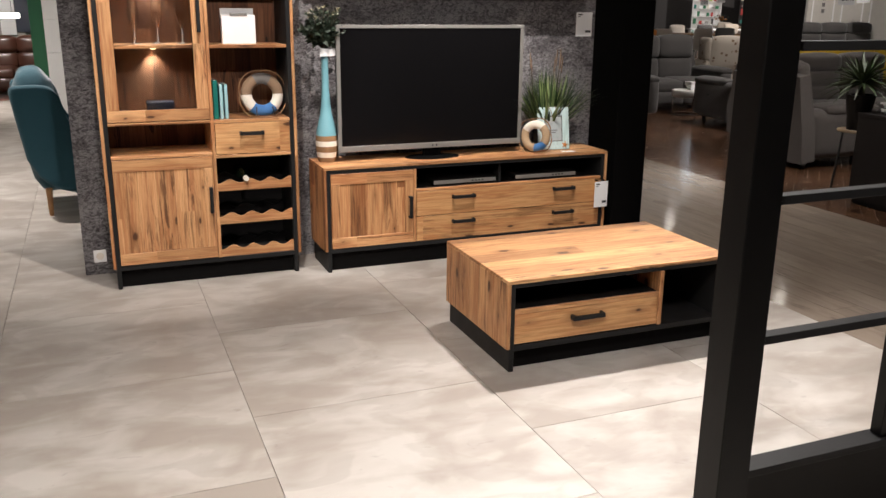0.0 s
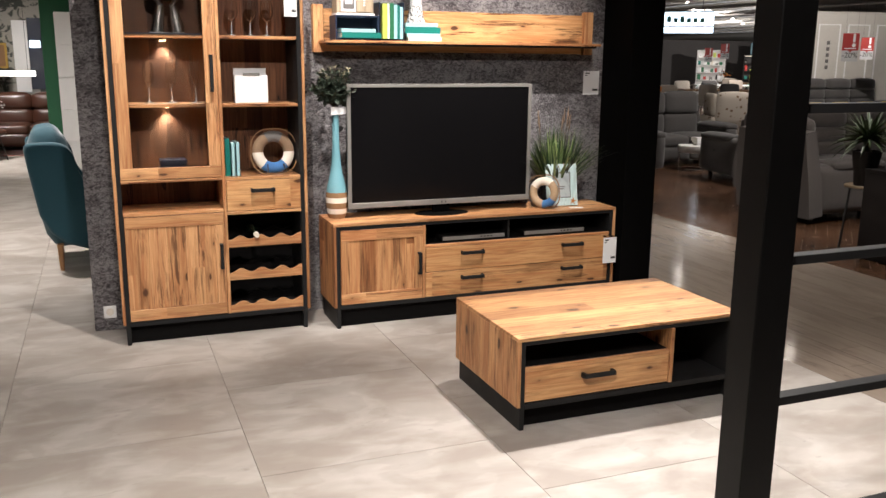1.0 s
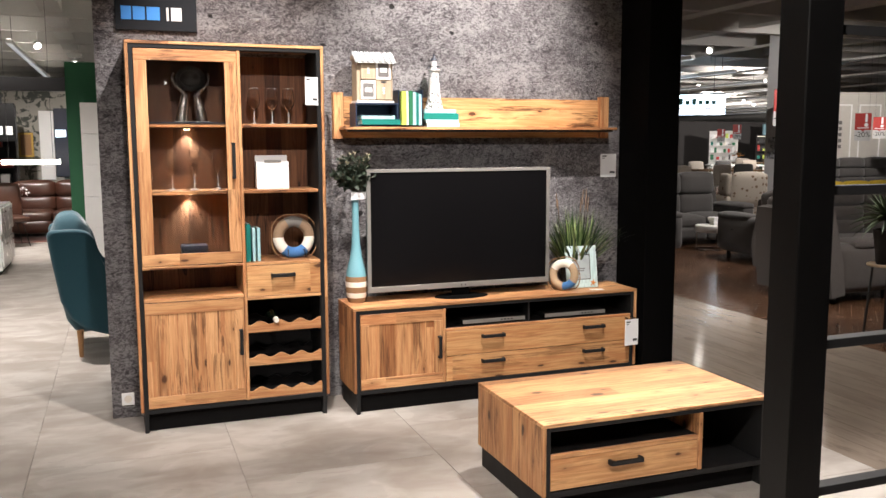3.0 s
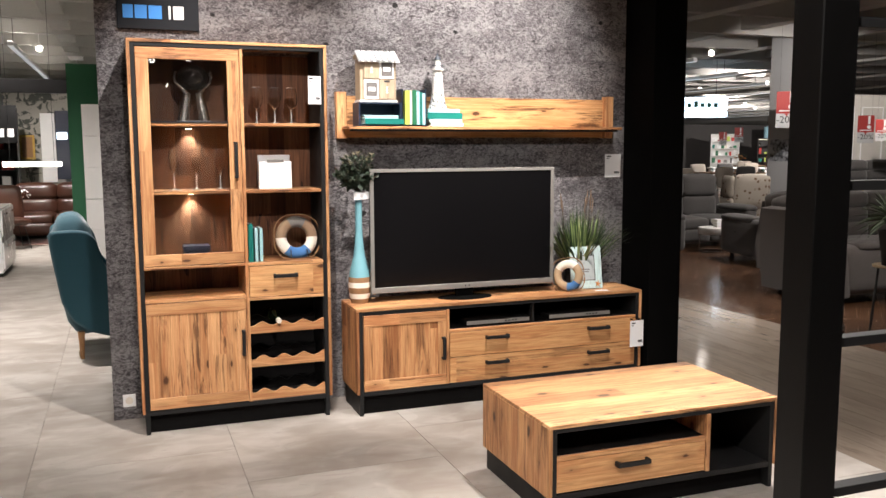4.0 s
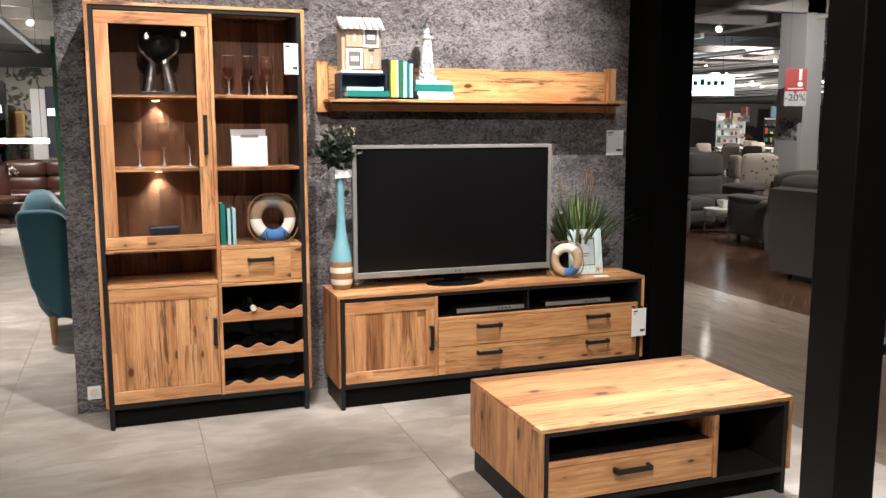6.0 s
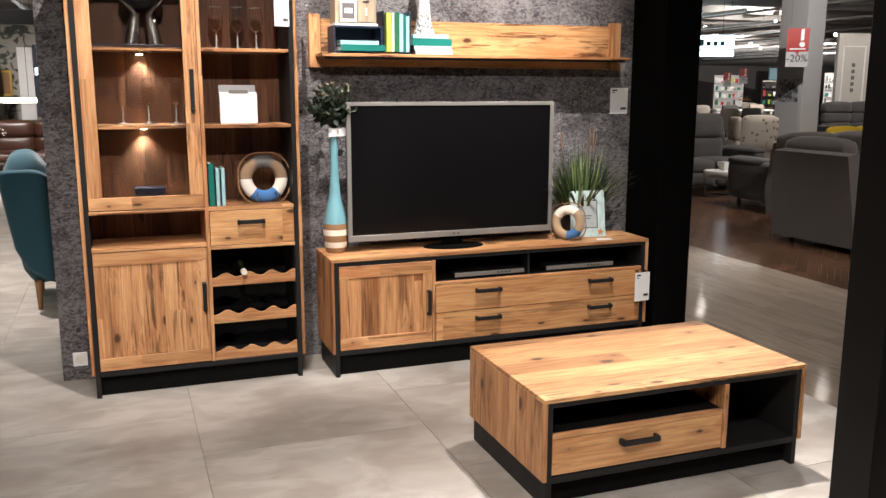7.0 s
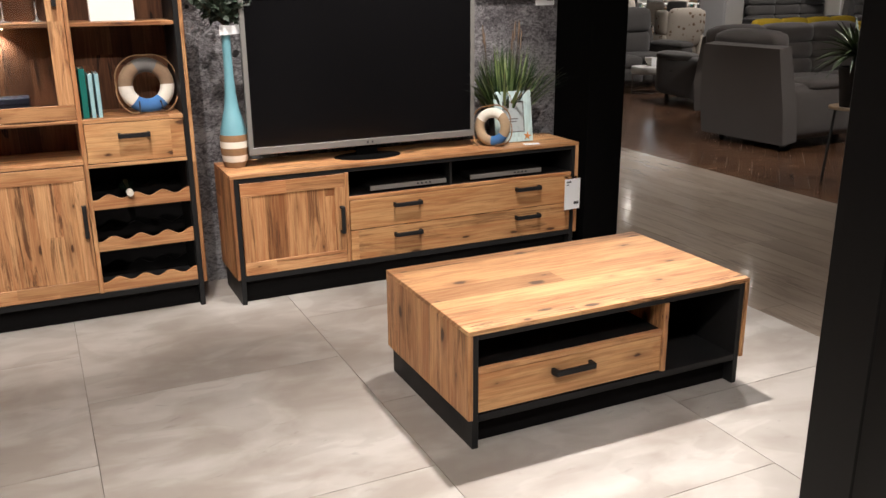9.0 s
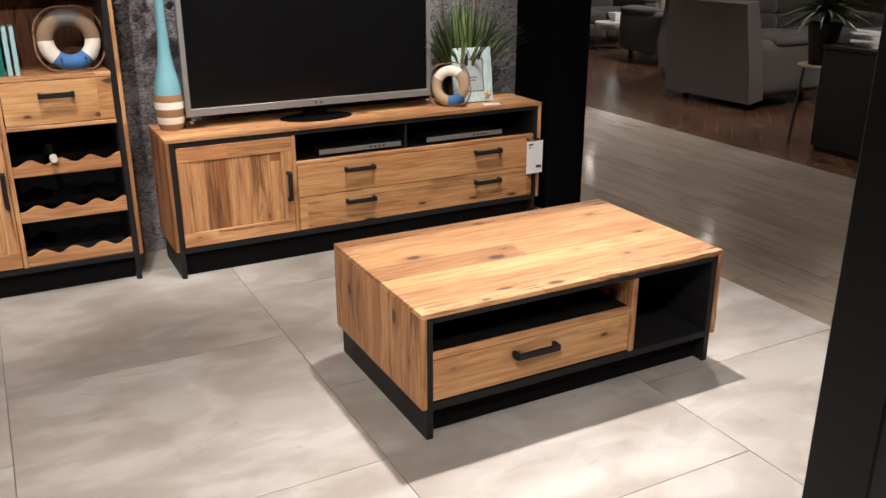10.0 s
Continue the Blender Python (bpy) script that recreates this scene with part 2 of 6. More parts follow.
def emitter(name, colour, strength):
    m = Nodes(name)
    m.bsdf.inputs["Emission Color"].default_value = (*colour, 1)
    m.bsdf.inputs["Emission Strength"].default_value = strength
    return m.done(colour, 0.4)


def concrete_paper():
    """Photo print of rough board-marked concrete: crinkled ridges, faint level bands, black pits."""
    m = Nodes("concrete_wallpaper")
    x, y, z = m.split(m.coord())

    def flat(kx, kz):
        return m.xyz(m.math("MULTIPLY", x, kx), 0.0, m.math("MULTIPLY", z, kz))

    band = m.noise(flat(1.1, 3.6), 1.0, 5, 0.62, 0.6)
    coarse = m.noise(flat(5.0, 7.0), 1.0, 5, 0.64, 0.8)
    crease = m.noise(flat(17.0, 27.0), 1.0, 5, 0.66, 1.8)
    ridge = m.math("SUBTRACT", 1.0, m.math("ABSOLUTE", m.math("MULTIPLY_ADD", crease, 4.0, -2.0)))
    grit = m.noise(flat(42.0, 66.0), 1.0, 5, 0.74, 1.0)
    score = m.noise(flat(2.0, 150.0), 1.0, 3, 0.6, 0.2)
    tone = m.math("ADD", m.math("MULTIPLY", band, 0.26), m.math("ADD", m.math("MULTIPLY", coarse, 0.20), m.math("ADD", m.math("MULTIPLY", ridge, 0.20), m.math("ADD", m.math("MULTIPLY", grit, 0.40), m.math("MULTIPLY", score, 0.06)))))
    base = m.ramp(tone, [(0.40, (0.026, 0.022, 0.025)), (0.50, (0.082, 0.071, 0.077)), (0.58, (0.165, 0.149, 0.157)), (0.69, (0.50, 0.478, 0.486))])
    hv = flat(7.0, 8.5)
    holes = m.math("ADD", m.voronoi(hv, 1.0), m.math("MULTIPLY", m.math("LESS_THAN", m.voronoi(hv, 1.0, out="Color"), 0.62), 1.0))
    pit = m.ramp(m.math("MULTIPLY_ADD", crease, 0.34, holes), [(0.275, 1.0), (0.30, 0.0)])
    pit2 = m.ramp(m.math("MULTIPLY_ADD", coarse, 0.75, m.voronoi(flat(22.0, 27.0), 1.0)), [(0.36, 1.0), (0.40, 0.0)])
    base = m.mix(m.math("MAXIMUM", pit, m.math("MULTIPLY", pit2, 0.85)), base, (0.014, 0.012, 0.013))
    m.bump(m.math("ADD", m.math("MULTIPLY", ridge, 1.0), m.math("MULTIPLY", grit, 1.6)), 1.0, 0.022)
    return m.done(base, 0.7)


def tile_mat():
    m = Nodes("light_concrete_tile")
    g = m.node("ShaderNodeNewGeometry").outputs["Position"]
    x, y, z = m.split(g)
    rnd = m.rand()
    off = m.math("MULTIPLY", rnd, 40.0)
    cloud = m.noise(m.xyz(m.math("ADD", x, off), m.math("MULTIPLY", y, 1.2), off), 2.7, 4, 0.50, 0.5)
    smear = m.noise(m.xyz(m.math("MULTIPLY_ADD", x, 3.0, off), m.math("MULTIPLY", y, 7.0), off), 1.0, 3, 0.45, 0.8)
    fine = m.noise(g, 160.0, 3)
    t = m.math("ADD", m.math("MULTIPLY", cloud, 0.62), m.math("MULTIPLY", smear, 0.38))
    base = m.ramp(t, [(0.40, (0.318, 0.278, 0.240)), (0.47, (0.370, 0.331, 0.292)), (0.52, (0.418, 0.384, 0.345)), (0.60, (0.475, 0.446, 0.408))])
    trowel = m.noise(m.xyz(m.math("MULTIPLY_ADD", x, 3.2, off), m.math("MULTIPLY", y, 5.0), off), 1.0, 3, 0.45, 0.9)
    base = m.mix(m.math("MULTIPLY", m.ramp(trowel, [(0.50, 0.0), (0.55, 1.0)]), 0.32), base, (0.30, 0.262, 0.226))
    mark = m.noise(m.xyz(m.math("MULTIPLY_ADD", x, 7.0, off), m.math("MULTIPLY", y, 16.0), off), 1.0, 3, 0.5, 2.0)
    base = m.mix(m.math("MULTIPLY", m.ramp(mark, [(0.66, 0.0), (0.76, 1.0)]), 0.30), base, (0.17, 0.15, 0.135))
    base = m.mix(m.math("MULTIPLY", fine, 0.12), base, (0.3, 0.28, 0.26))
    m.bump(fine, 0.05, 0.0005)
    return m.done(base, m.math("MULTIPLY_ADD", smear, 0.25, 0.38))


CONCRETE, TILE = concrete_paper(), tile_mat()
GROUT = paint("tile_grout", (0.17, 0.15, 0.13), 0.9)
PLANK = wood("grey_brown_laminate", "y", 9.0, 9.0, (0.275, 0.224, 0.180), (0.235, 0.189, 0.150), (0.185, 0.147, 0.115), 0.11, False, True, 0.05, 0.22)
PARQUET = wood("dark_oak_parquet", "x", 9.0, 9.0, (0.115, 0.058, 0.031), (0.062, 0.030, 0.016), (0.020, 0.011, 0.007), 0.24, False, True, 0.1, 0.5)


# ---- mesh tools ----
def box(bm, x0, x1, y0, y1, z0, z1, bevel=0.0):
    vs = [bm.verts.new(p) for p in ((x0, y0, z0), (x1, y0, z0), (x1, y1, z0), (x0, y1, z0), (x0, y0, z1), (x1, y0, z1), (x1, y1, z1), (x0, y1, z1))]
    fs = [bm.faces.new([vs[i] for i in f]) for f in ((3, 2, 1, 0), (4, 5, 6, 7), (0, 1, 5, 4), (1, 2, 6, 5), (2, 3, 7, 6), (3, 0, 4, 7))]
    if bevel:
        edges = {e for f in fs for e in f.edges}
        bmesh.ops.bevel(bm, geom=list(edges), offset=bevel, segments=1, affect="EDGES")
    return bm


def to_mesh(bm, name, mat, smooth=False):
    bmesh.ops.recalc_face_normals(bm, faces=bm.faces)
    me = bpy.data.meshes.new(name)
    bm.to_mesh(me)
    bm.free()
    if mat:
        me.materials.append(mat)
    if smooth:
        me.polygons.foreach_set("use_smooth", [True] * len(me.polygons))
        me.set_sharp_from_angle(angle=radians(40))
    return me


def part(name, bm, mat, parent=None, label="", smooth=False):
    ob = new(name, to_mesh(bm, name, mat, smooth))
    ob.parent = parent
    if label:
        tagged(ob, label)
    return ob


def slab(name, x0, x1, y0, y1, z0, z1, mat, parent=None, bevel=0.0015, label=""):
    return part(name, box(bmesh.new(), x0, x1, y0, y1, z0, z1, bevel), mat, parent, label)


def thing(name, label, category, x=0, y=0, z=0, rz=0, group=""):
    ob = new(name)
    ob.empty_display_size = 0.1
    ob.matrix_basis = pose(x, y, z, 0, 0, rz)
    return tagged(ob, label, category, group)


def lathe(profile, seg=32, cap=True):
    """A turned body from (radius, height) pairs, from the bottom up."""
    bm = bmesh.new()
    rings = []
    for r, h in profile:
        rings.append([bm.verts.new((r * math.cos(2 * math.pi * i / seg), r * math.sin(2 * math.pi * i / seg), h)) for i in range(seg)])
    for a, b in zip(rings, rings[1:]):
        for i in range(seg):
            bm.faces.new((a[i], a[(i + 1) % seg], b[(i + 1) % seg], b[i]))
    if cap:
        bm.faces.new(rings[0][::-1])
        bm.faces.new(rings[-1])
    return bm


def pad(sx, sy, sz, r=0.06, bulge=0.02, n=8):
    """A stuffed cushion: a rounded block whose faces swell; base at z = 0, middle at x = y = 0."""
    bm = bmesh.new()
    bmesh.ops.create_cube(bm, size=2.0)
    bmesh.ops.subdivide_edges(bm, edges=bm.edges[:], cuts=n, use_grid_fill=True)
    for v in bm.verts:
        p = v.co.copy()
        half = Vector((sx / 2, sy / 2, sz / 2))
        q = Vector([p[i] * half[i] for i in range(3)])
        core = Vector([max(-half[i] + r, min(half[i] - r, q[i])) for i in range(3)])
        d = q - core
        if d.length > 1e-6:
            d = d.normalized() * r
        swell = Vector([math.copysign(1, p[i]) * bulge * (1 - p[(i + 1) % 3] ** 2) * (1 - p[(i + 2) % 3] ** 2) if abs(p[i]) > 0.99 else 0 for i in range(3)])
        v.co = core + d + swell + Vector((0, 0, sz / 2))
    return bm


def moved(bm, m):
    bm.transform(m)
    return bm


def tube(points, r, seg=8, closed=False):
    """A round bar along a line of points."""
    bm = bmesh.new()
    pts = [Vector(p) for p in points]
    rings = []
    n = len(pts)
    for i, p in enumerate(pts):
        a, b = pts[(i - 1) % n] if closed or i else p, pts[(i + 1) % n] if closed or i < n - 1 else p
        t = (b - a).normalized()
        u = t.cross(Vector((0, 0, 1)))
        u = t.cross(Vector((1, 0, 0))) if u.length < 0.05 else u
        u.normalize()
        w = t.cross(u)
        rings.append([bm.verts.new(p + r * (math.cos(2 * math.pi * k / seg) * u + math.sin(2 * math.pi * k / seg) * w)) for k in range(seg)])
    pairs = list(zip(rings, rings[1:])) + ([(rings[-1], rings[0])] if closed else [])
    for a, b in pairs:
        for k in range(seg):
            bm.faces.new((a[k], a[(k + 1) % seg], b[(k + 1) % seg], b[k]))
    if not closed:
        bm.faces.new(rings[0][::-1])
        bm.faces.new(rings[-1])
    return bm


# ---- setting ----
wall_display = tagged(slab("wall_display", 0.15, 3.385, WALL_Y, WALL_Y + 0.12, 0, 3.3, CONCRETE), "display wall papered with grey rough-concrete print", "wall", kind="structure")
floor = tagged(slab("floor", -16, 3.52, -26, 80, -0.1, -0.005, GROUT), "floor of large light grey concrete-look tiles", "floor", kind="structure")
aisle = tagged(slab("floor_aisle", 3.52, 5.42, -26, 80, -0.1, -0.004, GROUT), "glossy grey-brown plank floor of the shop aisle", "floor", kind="structure")
parquet = tagged(slab("floor_parquet", 5.42, 46, -26, 80, -0.1, -0.004, GROUT), "dark oak herringbone parquet floor", "floor", kind="structure")
HALL = paint("off_white_wall", (0.55, 0.53, 0.50), 0.8, 0.0, 0.08, 2.0)
DARKWALL = paint("dark_taupe_wall", (0.026, 0.023, 0.022), 0.8, 0.0, 0.15, 2.0)
for nm, a in (("wall_south", (-16, 46, -26.2, -26, 0, CEIL)), ("wall_north", (-16, 46, 80, 80.2, 0, CEIL)), ("wall_west", (-16.2, -16, -26.2, 80.2, 0, CEIL)), ("wall_east", (46, 46.2, -26.2, 80.2, 0, CEIL))):
    tagged(slab(nm, *a, HALL), "plain wall closing the shop hall", "wall", kind="structure")
CEILM = paint("grey_ceiling", (0.55, 0.53, 0.50), 0.85, 0.0, 0.15, 0.8)


def ceiling():
    bm = box(bmesh.new(), -16.2, 46.2, -26.2, 80.2, CEIL, CEIL + 0.2)
    for k in range(34):
        y = 5.6 + k * 2.1
        box(bm, -16, 46, y, y + 0.16, CEIL - 0.34, CEIL + 0.01)
        box(bm, -16, 46, y + 0.9, y + 0.96, CEIL - 0.10, CEIL + 0.01)
    for k in range(13):
        x = -9.3 + k * 4.2
        box(bm, x, x + 0.34, 5.5, 80, CEIL - 0.26, CEIL - 0.02)
        box(bm, x + 1.6, x + 1.68, 5.5, 80, CEIL - 0.46, CEIL - 0.40)
    return bm


tagged(part("ceiling", ceiling(), CEILM), "grey technical ceiling with beams and ducts", "ceiling", kind="structure")

# ---- black posts and the glazed partition ----
tagged(slab("post", 3.387, 3.62, 4.55, 4.99, 0, 3.3, MATTE), "wide black square post at the end of the display wall", "post", kind="structure")
partition = thing("partition", "black steel partition frame with horizontal bars and a solid foot panel", "partition", 1.752, 1.463, 0)
slab("post", 0, 0.106, 0, 0.096, 0, 3.3, POST, partition, 0.003)
slab("post", 2.034, 2.114, 0.01, 0.10, 0, 3.3, POST, partition, 0.003)
for k in range(1, 4):
    slab("mullion", 0.155 + k * 0.485, 0.185 + k * 0.485, 0.045, 0.085, 0.256, 3.3, POST, partition)
slab("foot_panel", 0.106, 2.034, 0.05, 0.08, 0, 0.232, POST, partition)
slab("foot_rail", 0.106, 2.034, 0.03, 0.10, 0.232, 0.255, BLACK, partition)
for k in range(1, 9):
    slab("bar", 0.106, 2.034, 0.045, 0.085, 0.238 + k * 0.387, 0.262 + k * 0.387, BLACK, partition)


# ---- rustic furniture ----
def handle(parent, x, z, y, length=0.14, upright=False):
    """A flat bow handle on a front at y."""
    bm = bmesh.new()
    a = length / 2
    if upright:
        box(bm, x - 0.009, x + 0.009, y - 0.032, y - 0.020, z - a, z + a, 0.002)
        box(bm, x - 0.009, x + 0.009, y - 0.020, y, z - a, z - a + 0.012)
        box(bm, x - 0.009, x + 0.009, y - 0.020, y, z + a - 0.012, z + a)
    else:
        box(bm, x - a, x + a, y - 0.034, y - 0.022, z - 0.010, z + 0.010, 0.002)
        box(bm, x - a, x - a + 0.012, y - 0.022, y, z - 0.010, z + 0.010)
        box(bm, x + a - 0.012, x + a, y - 0.022, y, z - 0.010, z + 0.010)
    return part("handle", bm, BLACK, parent, "dark grey metal bow handle")


def shell(parent, w, d, h, low):
    """Wooden jacket of a piece: top and two sides on a dark frame; front at y = 0, left at x = 0."""
    t = 0.016
    slab("top", 0, w, 0, d, h - t, h, TOP_X, parent)
    for x in (0, w - t):
        slab("side", x, x + t, 0, d, low, h - t, WOOD_Z, parent)
    f = 0.022
    for x in (t, w - t - f):
        slab("leg_frame", x, x + f, 0.006, d - 0.01, 0, h - t - 0.001, BLACK, parent, label="anthracite side frame with foot")
    slab("top_rail", t + f, w - t - f, 0.006, 0.05, h - t - 0.020, h - t - 0.001, BLACK, parent)
    slab("bottom_rail", t + f, w - t - f, 0.006, d - 0.01, low - 0.012, low + 0.012, BLACK, parent)
    # front plinth darker than the rear one: its shade is in the colour
    slab("plinth", t + f, w - t - f, 0.05, 0.066, 0, low - 0.013, DARK, parent, label="recessed plinth, coloured near-black for its shade")
    slab("plinth", t + f, w - t - f, d - 0.03, d - 0.015, 0, low - 0.013, BLACK, parent)
    return t + f


def framed_door(parent, x0, x1, z0, z1, y, glass=None, stile=0.05, rail=0.062):
    door = thing("door", "", "")
    door.parent = parent
    th = 0.018
    slab("rail", x0, x1, y, y + th, z1 - rail, z1, RAIL_X, door)
    slab("rail", x0, x1, y, y + th, z0, z0 + rail, RAIL_X, door)
    slab("stile", x0, x0 + stile, y, y + th, z0 + rail, z1 - rail, STILE_Z, door)
    slab("stile", x1 - stile, x1, y, y + th, z0 + rail, z1 - rail, STILE_Z, door)
    if glass:
        ob = slab("pane", x0 + stile, x1 - stile, y + 0.007, y + 0.011, z0 + rail, z1 - rail, glass, door, 0, "clear glass pane")
        ob.visible_shadow = False
    else:
        slab("panel", x0 + stile, x1 - stile, y + 0.005, y + 0.014, z0 + rail, z1 - rail, WOOD_Z, door)
    return door


def glass_mat(name="clear_glass", tint=(1, 1, 1), ior=1.45):
    m = Nodes(name)
    m.bsdf.inputs["Transmission Weight"].default_value = 1.0
    m.bsdf.inputs["IOR"].default_value = ior
    return m.done(tint, 0.0)


GLASS = glass_mat("tinted_door_glass", (0.62, 0.60, 0.58))

# coffee table
table = thing("coffee_table", "low rustic pine coffee table on a dark metal frame", "coffee table", 1.790, 2.836)
TW, TD, TH = 1.128, 0.672, 0.408
shell(table, TW, TD, TH, 0.105)
slab("back_panel", 0.038, TW - 0.038, TD * 0.5, TD * 0.5 + 0.012, 0.118, TH - 0.037, DARK, table, 0)
slab("divider", 0.754, 0.774, 0.004, TD * 0.5, 0.118, TH - 0.037, WOOD_Z, table)
slab("shelf", 0.038, 0.754, 0.026, TD * 0.5, 0.256, 0.274, DARK, table)
slab("shelf_edge", 0.038, 0.754, 0.008, 0.0255, 0.256, 0.274, EDGE, table, label="pine front edge")
drawer = slab("drawer", 0.040, 0.752, 0.010, 0.028, 0.122, 0.254, DRAWER_X, table)
handle(drawer, 0.385, 0.212, 0.010, 0.155)

# television board
board = thing("television_board", "long rustic pine television board with door, two drawers and open niche", "sideboard", 1.430, 4.45)
BW, BD, BH = 1.839, 0.345, 0.613
shell(board, BW, BD, BH, 0.125)
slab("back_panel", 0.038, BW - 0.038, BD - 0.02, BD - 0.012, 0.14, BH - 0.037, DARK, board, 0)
slab("divider", 0.535, 0.553, 0.006, BD - 0.02, 0.138, BH - 0.037, WOOD_Z, board)
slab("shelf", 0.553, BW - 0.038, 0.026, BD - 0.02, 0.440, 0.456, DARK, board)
slab("shelf_edge", 0.553, BW - 0.038, 0.006, 0.0255, 0.440, 0.456, EDGE, board, label="pine front edge")
slab("niche_divider", 1.095, 1.107, 0.03, BD - 0.02, 0.456, BH - 0.037, BLACK, board)
door = framed_door(board, 0.042, 0.533, 0.140, 0.572, 0.004)
handle(door, 0.512, 0.355, 0.004, 0.13, True)
for z0, z1 in ((0.292, 0.437), (0.140, 0.288)):
    dr = slab("drawer", 0.556, BW - 0.042, 0.006, 0.024, z0, z1, DRAWER_X, board)
    for hx in (0.85, 1.53):
        handle(dr, hx, (z0 + z1) / 2 + 0.032, 0.006, 0.145)

# display cabinet
cabinet = thing("display_cabinet", "tall rustic pine display cabinet with glass door, shelves and wine rack", "cabinet", 0.297, 4.545)
CW, CD, CH = 1.014, 0.325, 2.05
shell(cabinet, CW, CD, CH, 0.115)
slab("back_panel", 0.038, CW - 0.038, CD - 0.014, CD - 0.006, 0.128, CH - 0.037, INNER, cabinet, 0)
slab("divider", 0.551, 0.569, 0.002, CD - 0.014, 0.128, CH - 0.037, EDGE_Z, cabinet)
for z in (0.876, 0.702):
    slab("shelf", 0.038, 0.551, 0.004, CD - 0.014, z, z + 0.016, WOOD_X, cabinet)
for z in (1.263, 1.617):
    slab("shelf", 0.038, 0.551, 0.035, CD - 0.014, z, z + 0.016, WOOD_X, cabinet)
    slab("shelf", 0.569, CW - 0.038, 0.02, CD - 0.014, z, z + 0.016, WOOD_X, cabinet)
for z in (0.872, 0.684):
    slab("shelf", 0.569, CW - 0.038, 0.004, CD - 0.014, z, z + 0.016, WOOD_X, cabinet)
gdoor = framed_door(cabinet, 0.040, 0.549, 0.896, 2.010, 0.002, GLASS, 0.062, 0.058)
handle(gdoor, 0.520, 1.44, 0.002, 0.19, True)
ldoor = framed_door(cabinet, 0.040, 0.549, 0.132, 0.698, 0.002)
handle(ldoor, 0.530, 0.46, 0.002, 0.14, True)
cdr = slab("drawer", 0.572, CW - 0.040, 0.004, 0.022, 0.703, 0.869, DRAWER_X, cabinet)
handle(cdr, 0.765, 0.815, 0.004, 0.13)


# wine rack in the cabinet
def wave_front(x0, x1, z0, z1, y0, y1, waves=3.6, amp=0.011):
    bm = bmesh.new()
    n = 48
    rows = []
    for i in range(n + 1):
        u = i / n
        x, top = x0 + (x1 - x0) * u, z1 - amp + amp * math.cos(2 * math.pi * waves * u + 2.6)
        rows.append([bm.verts.new(p) for p in ((x, y0, z0), (x, y0, top), (x, y1, top), (x, y1, z0))])
    for a, b in zip(rows, rows[1:]):
        for k in range(4):
            bm.faces.new((a[k], b[k], b[(k + 1) % 4], a[(k + 1) % 4]))
    bm.faces.new(rows[0])
    bm.faces.new(rows[-1][::-1])
    return bm


for z in (0.128, 0.314, 0.500):
    part("rack_rail", wave_front(0.570, CW - 0.040, z, z + 0.062, 0.012, 0.028), EDGE, cabinet, "wavy pine bottle rail")
    # rear rail stands unlit, its shade put into a near-black colour
    part("shaded_rear_rail", wave_front(0.573, CW - 0.043, z, z + 0.062, 0.24, 0.256), DARK, cabinet)
# dark sheets added behind and beside the rack stand in for shade
slab("rack_shade_back", 0.573, CW - 0.043, 0.285, 0.300, 0.129, 0.683, DARK, cabinet, 0)
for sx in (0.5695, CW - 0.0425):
    slab("rack_shade_lining", sx, sx + 0.003, 0.03, 0.300, 0.129, 0.683, DARK, cabinet, 0)
LED = emitter("warm_led", (1.0, 0.78, 0.5), 60.0)
CHROME = paint("chrome", (0.75, 0.75, 0.76), 0.15, 1.0, 0.05)
for z in (1.617, 1.263):
    lampring = part("shelf_lamp", moved(lathe([(0.026, 0.0), (0.026, 0.008)], 20), pose(0.305, 0.268, z - 0.009)), CHROME, cabinet)
    part("led", moved(lathe([(0.016, 0.0), (0.016, 0.003)], 16), pose(0.305, 0.268, z - 0.0125)), LED, lampring)
    spot((0.602, 4.825, z - 0.016), (0.602, 4.84, z - 0.35), 26.0, 96, 1.0, 0.008, (0.80, 0.92, 1.0))

# ---- television ----
tv = thing("television", "large flat television with a slim silver frame, switched off", "television", 1.56, 4.60, BH)
SILVER = paint("silver_plastic", (0.19, 0.182, 0.170), 0.45, 0.2, 0.06)
SCREEN = paint("black_screen", (0.0042, 0.0040, 0.0044), 0.16, 0.0, 0.05, 2.0, 0.0, gloss=0.18)
slab("casing", 0.004, 1.161, 0.012, 0.05, 0.058, 0.766, BLACK, tv, 0.004)
slab("screen", 0.022, 1.143, 0.006, 0.0115, 0.088, 0.748, SCREEN, tv, 0)
for nm, a in (("frame_top", (0, 1.165, 0, 0.02, 0.748, 0.768)), ("frame_bottom", (0, 1.165, 0, 0.02, 0.055, 0.088)), ("frame_side", (0, 0.022, 0, 0.02, 0.088, 0.748)), ("frame_side", (1.143, 1.165, 0, 0.02, 0.088, 0.748))):
    slab(nm, *a, SILVER, tv, 0.002, "brushed silver edge")
for x in (0.575, 0.60):
    slab("mark", x, x + 0.008, -0.0015, -0.0002, 0.066, 0.076, INK, tv, 0)
# neck in matte black, the shade below the screen put into its colour
slab("neck", 0.53, 0.64, 0.026, 0.046, 0.004, 0.058, MATTE, tv, 0.003)
part("foot", moved(lathe([(1.0, 0.0), (1.0, 0.008), (0.9, 0.014), (0.2, 0.018)], 40), pose(0.585, 0.02, 0) @ Matrix.Diagonal((0.17, 0.10, 0.35, 1))), MATTE, tv, "black oval stand", True)

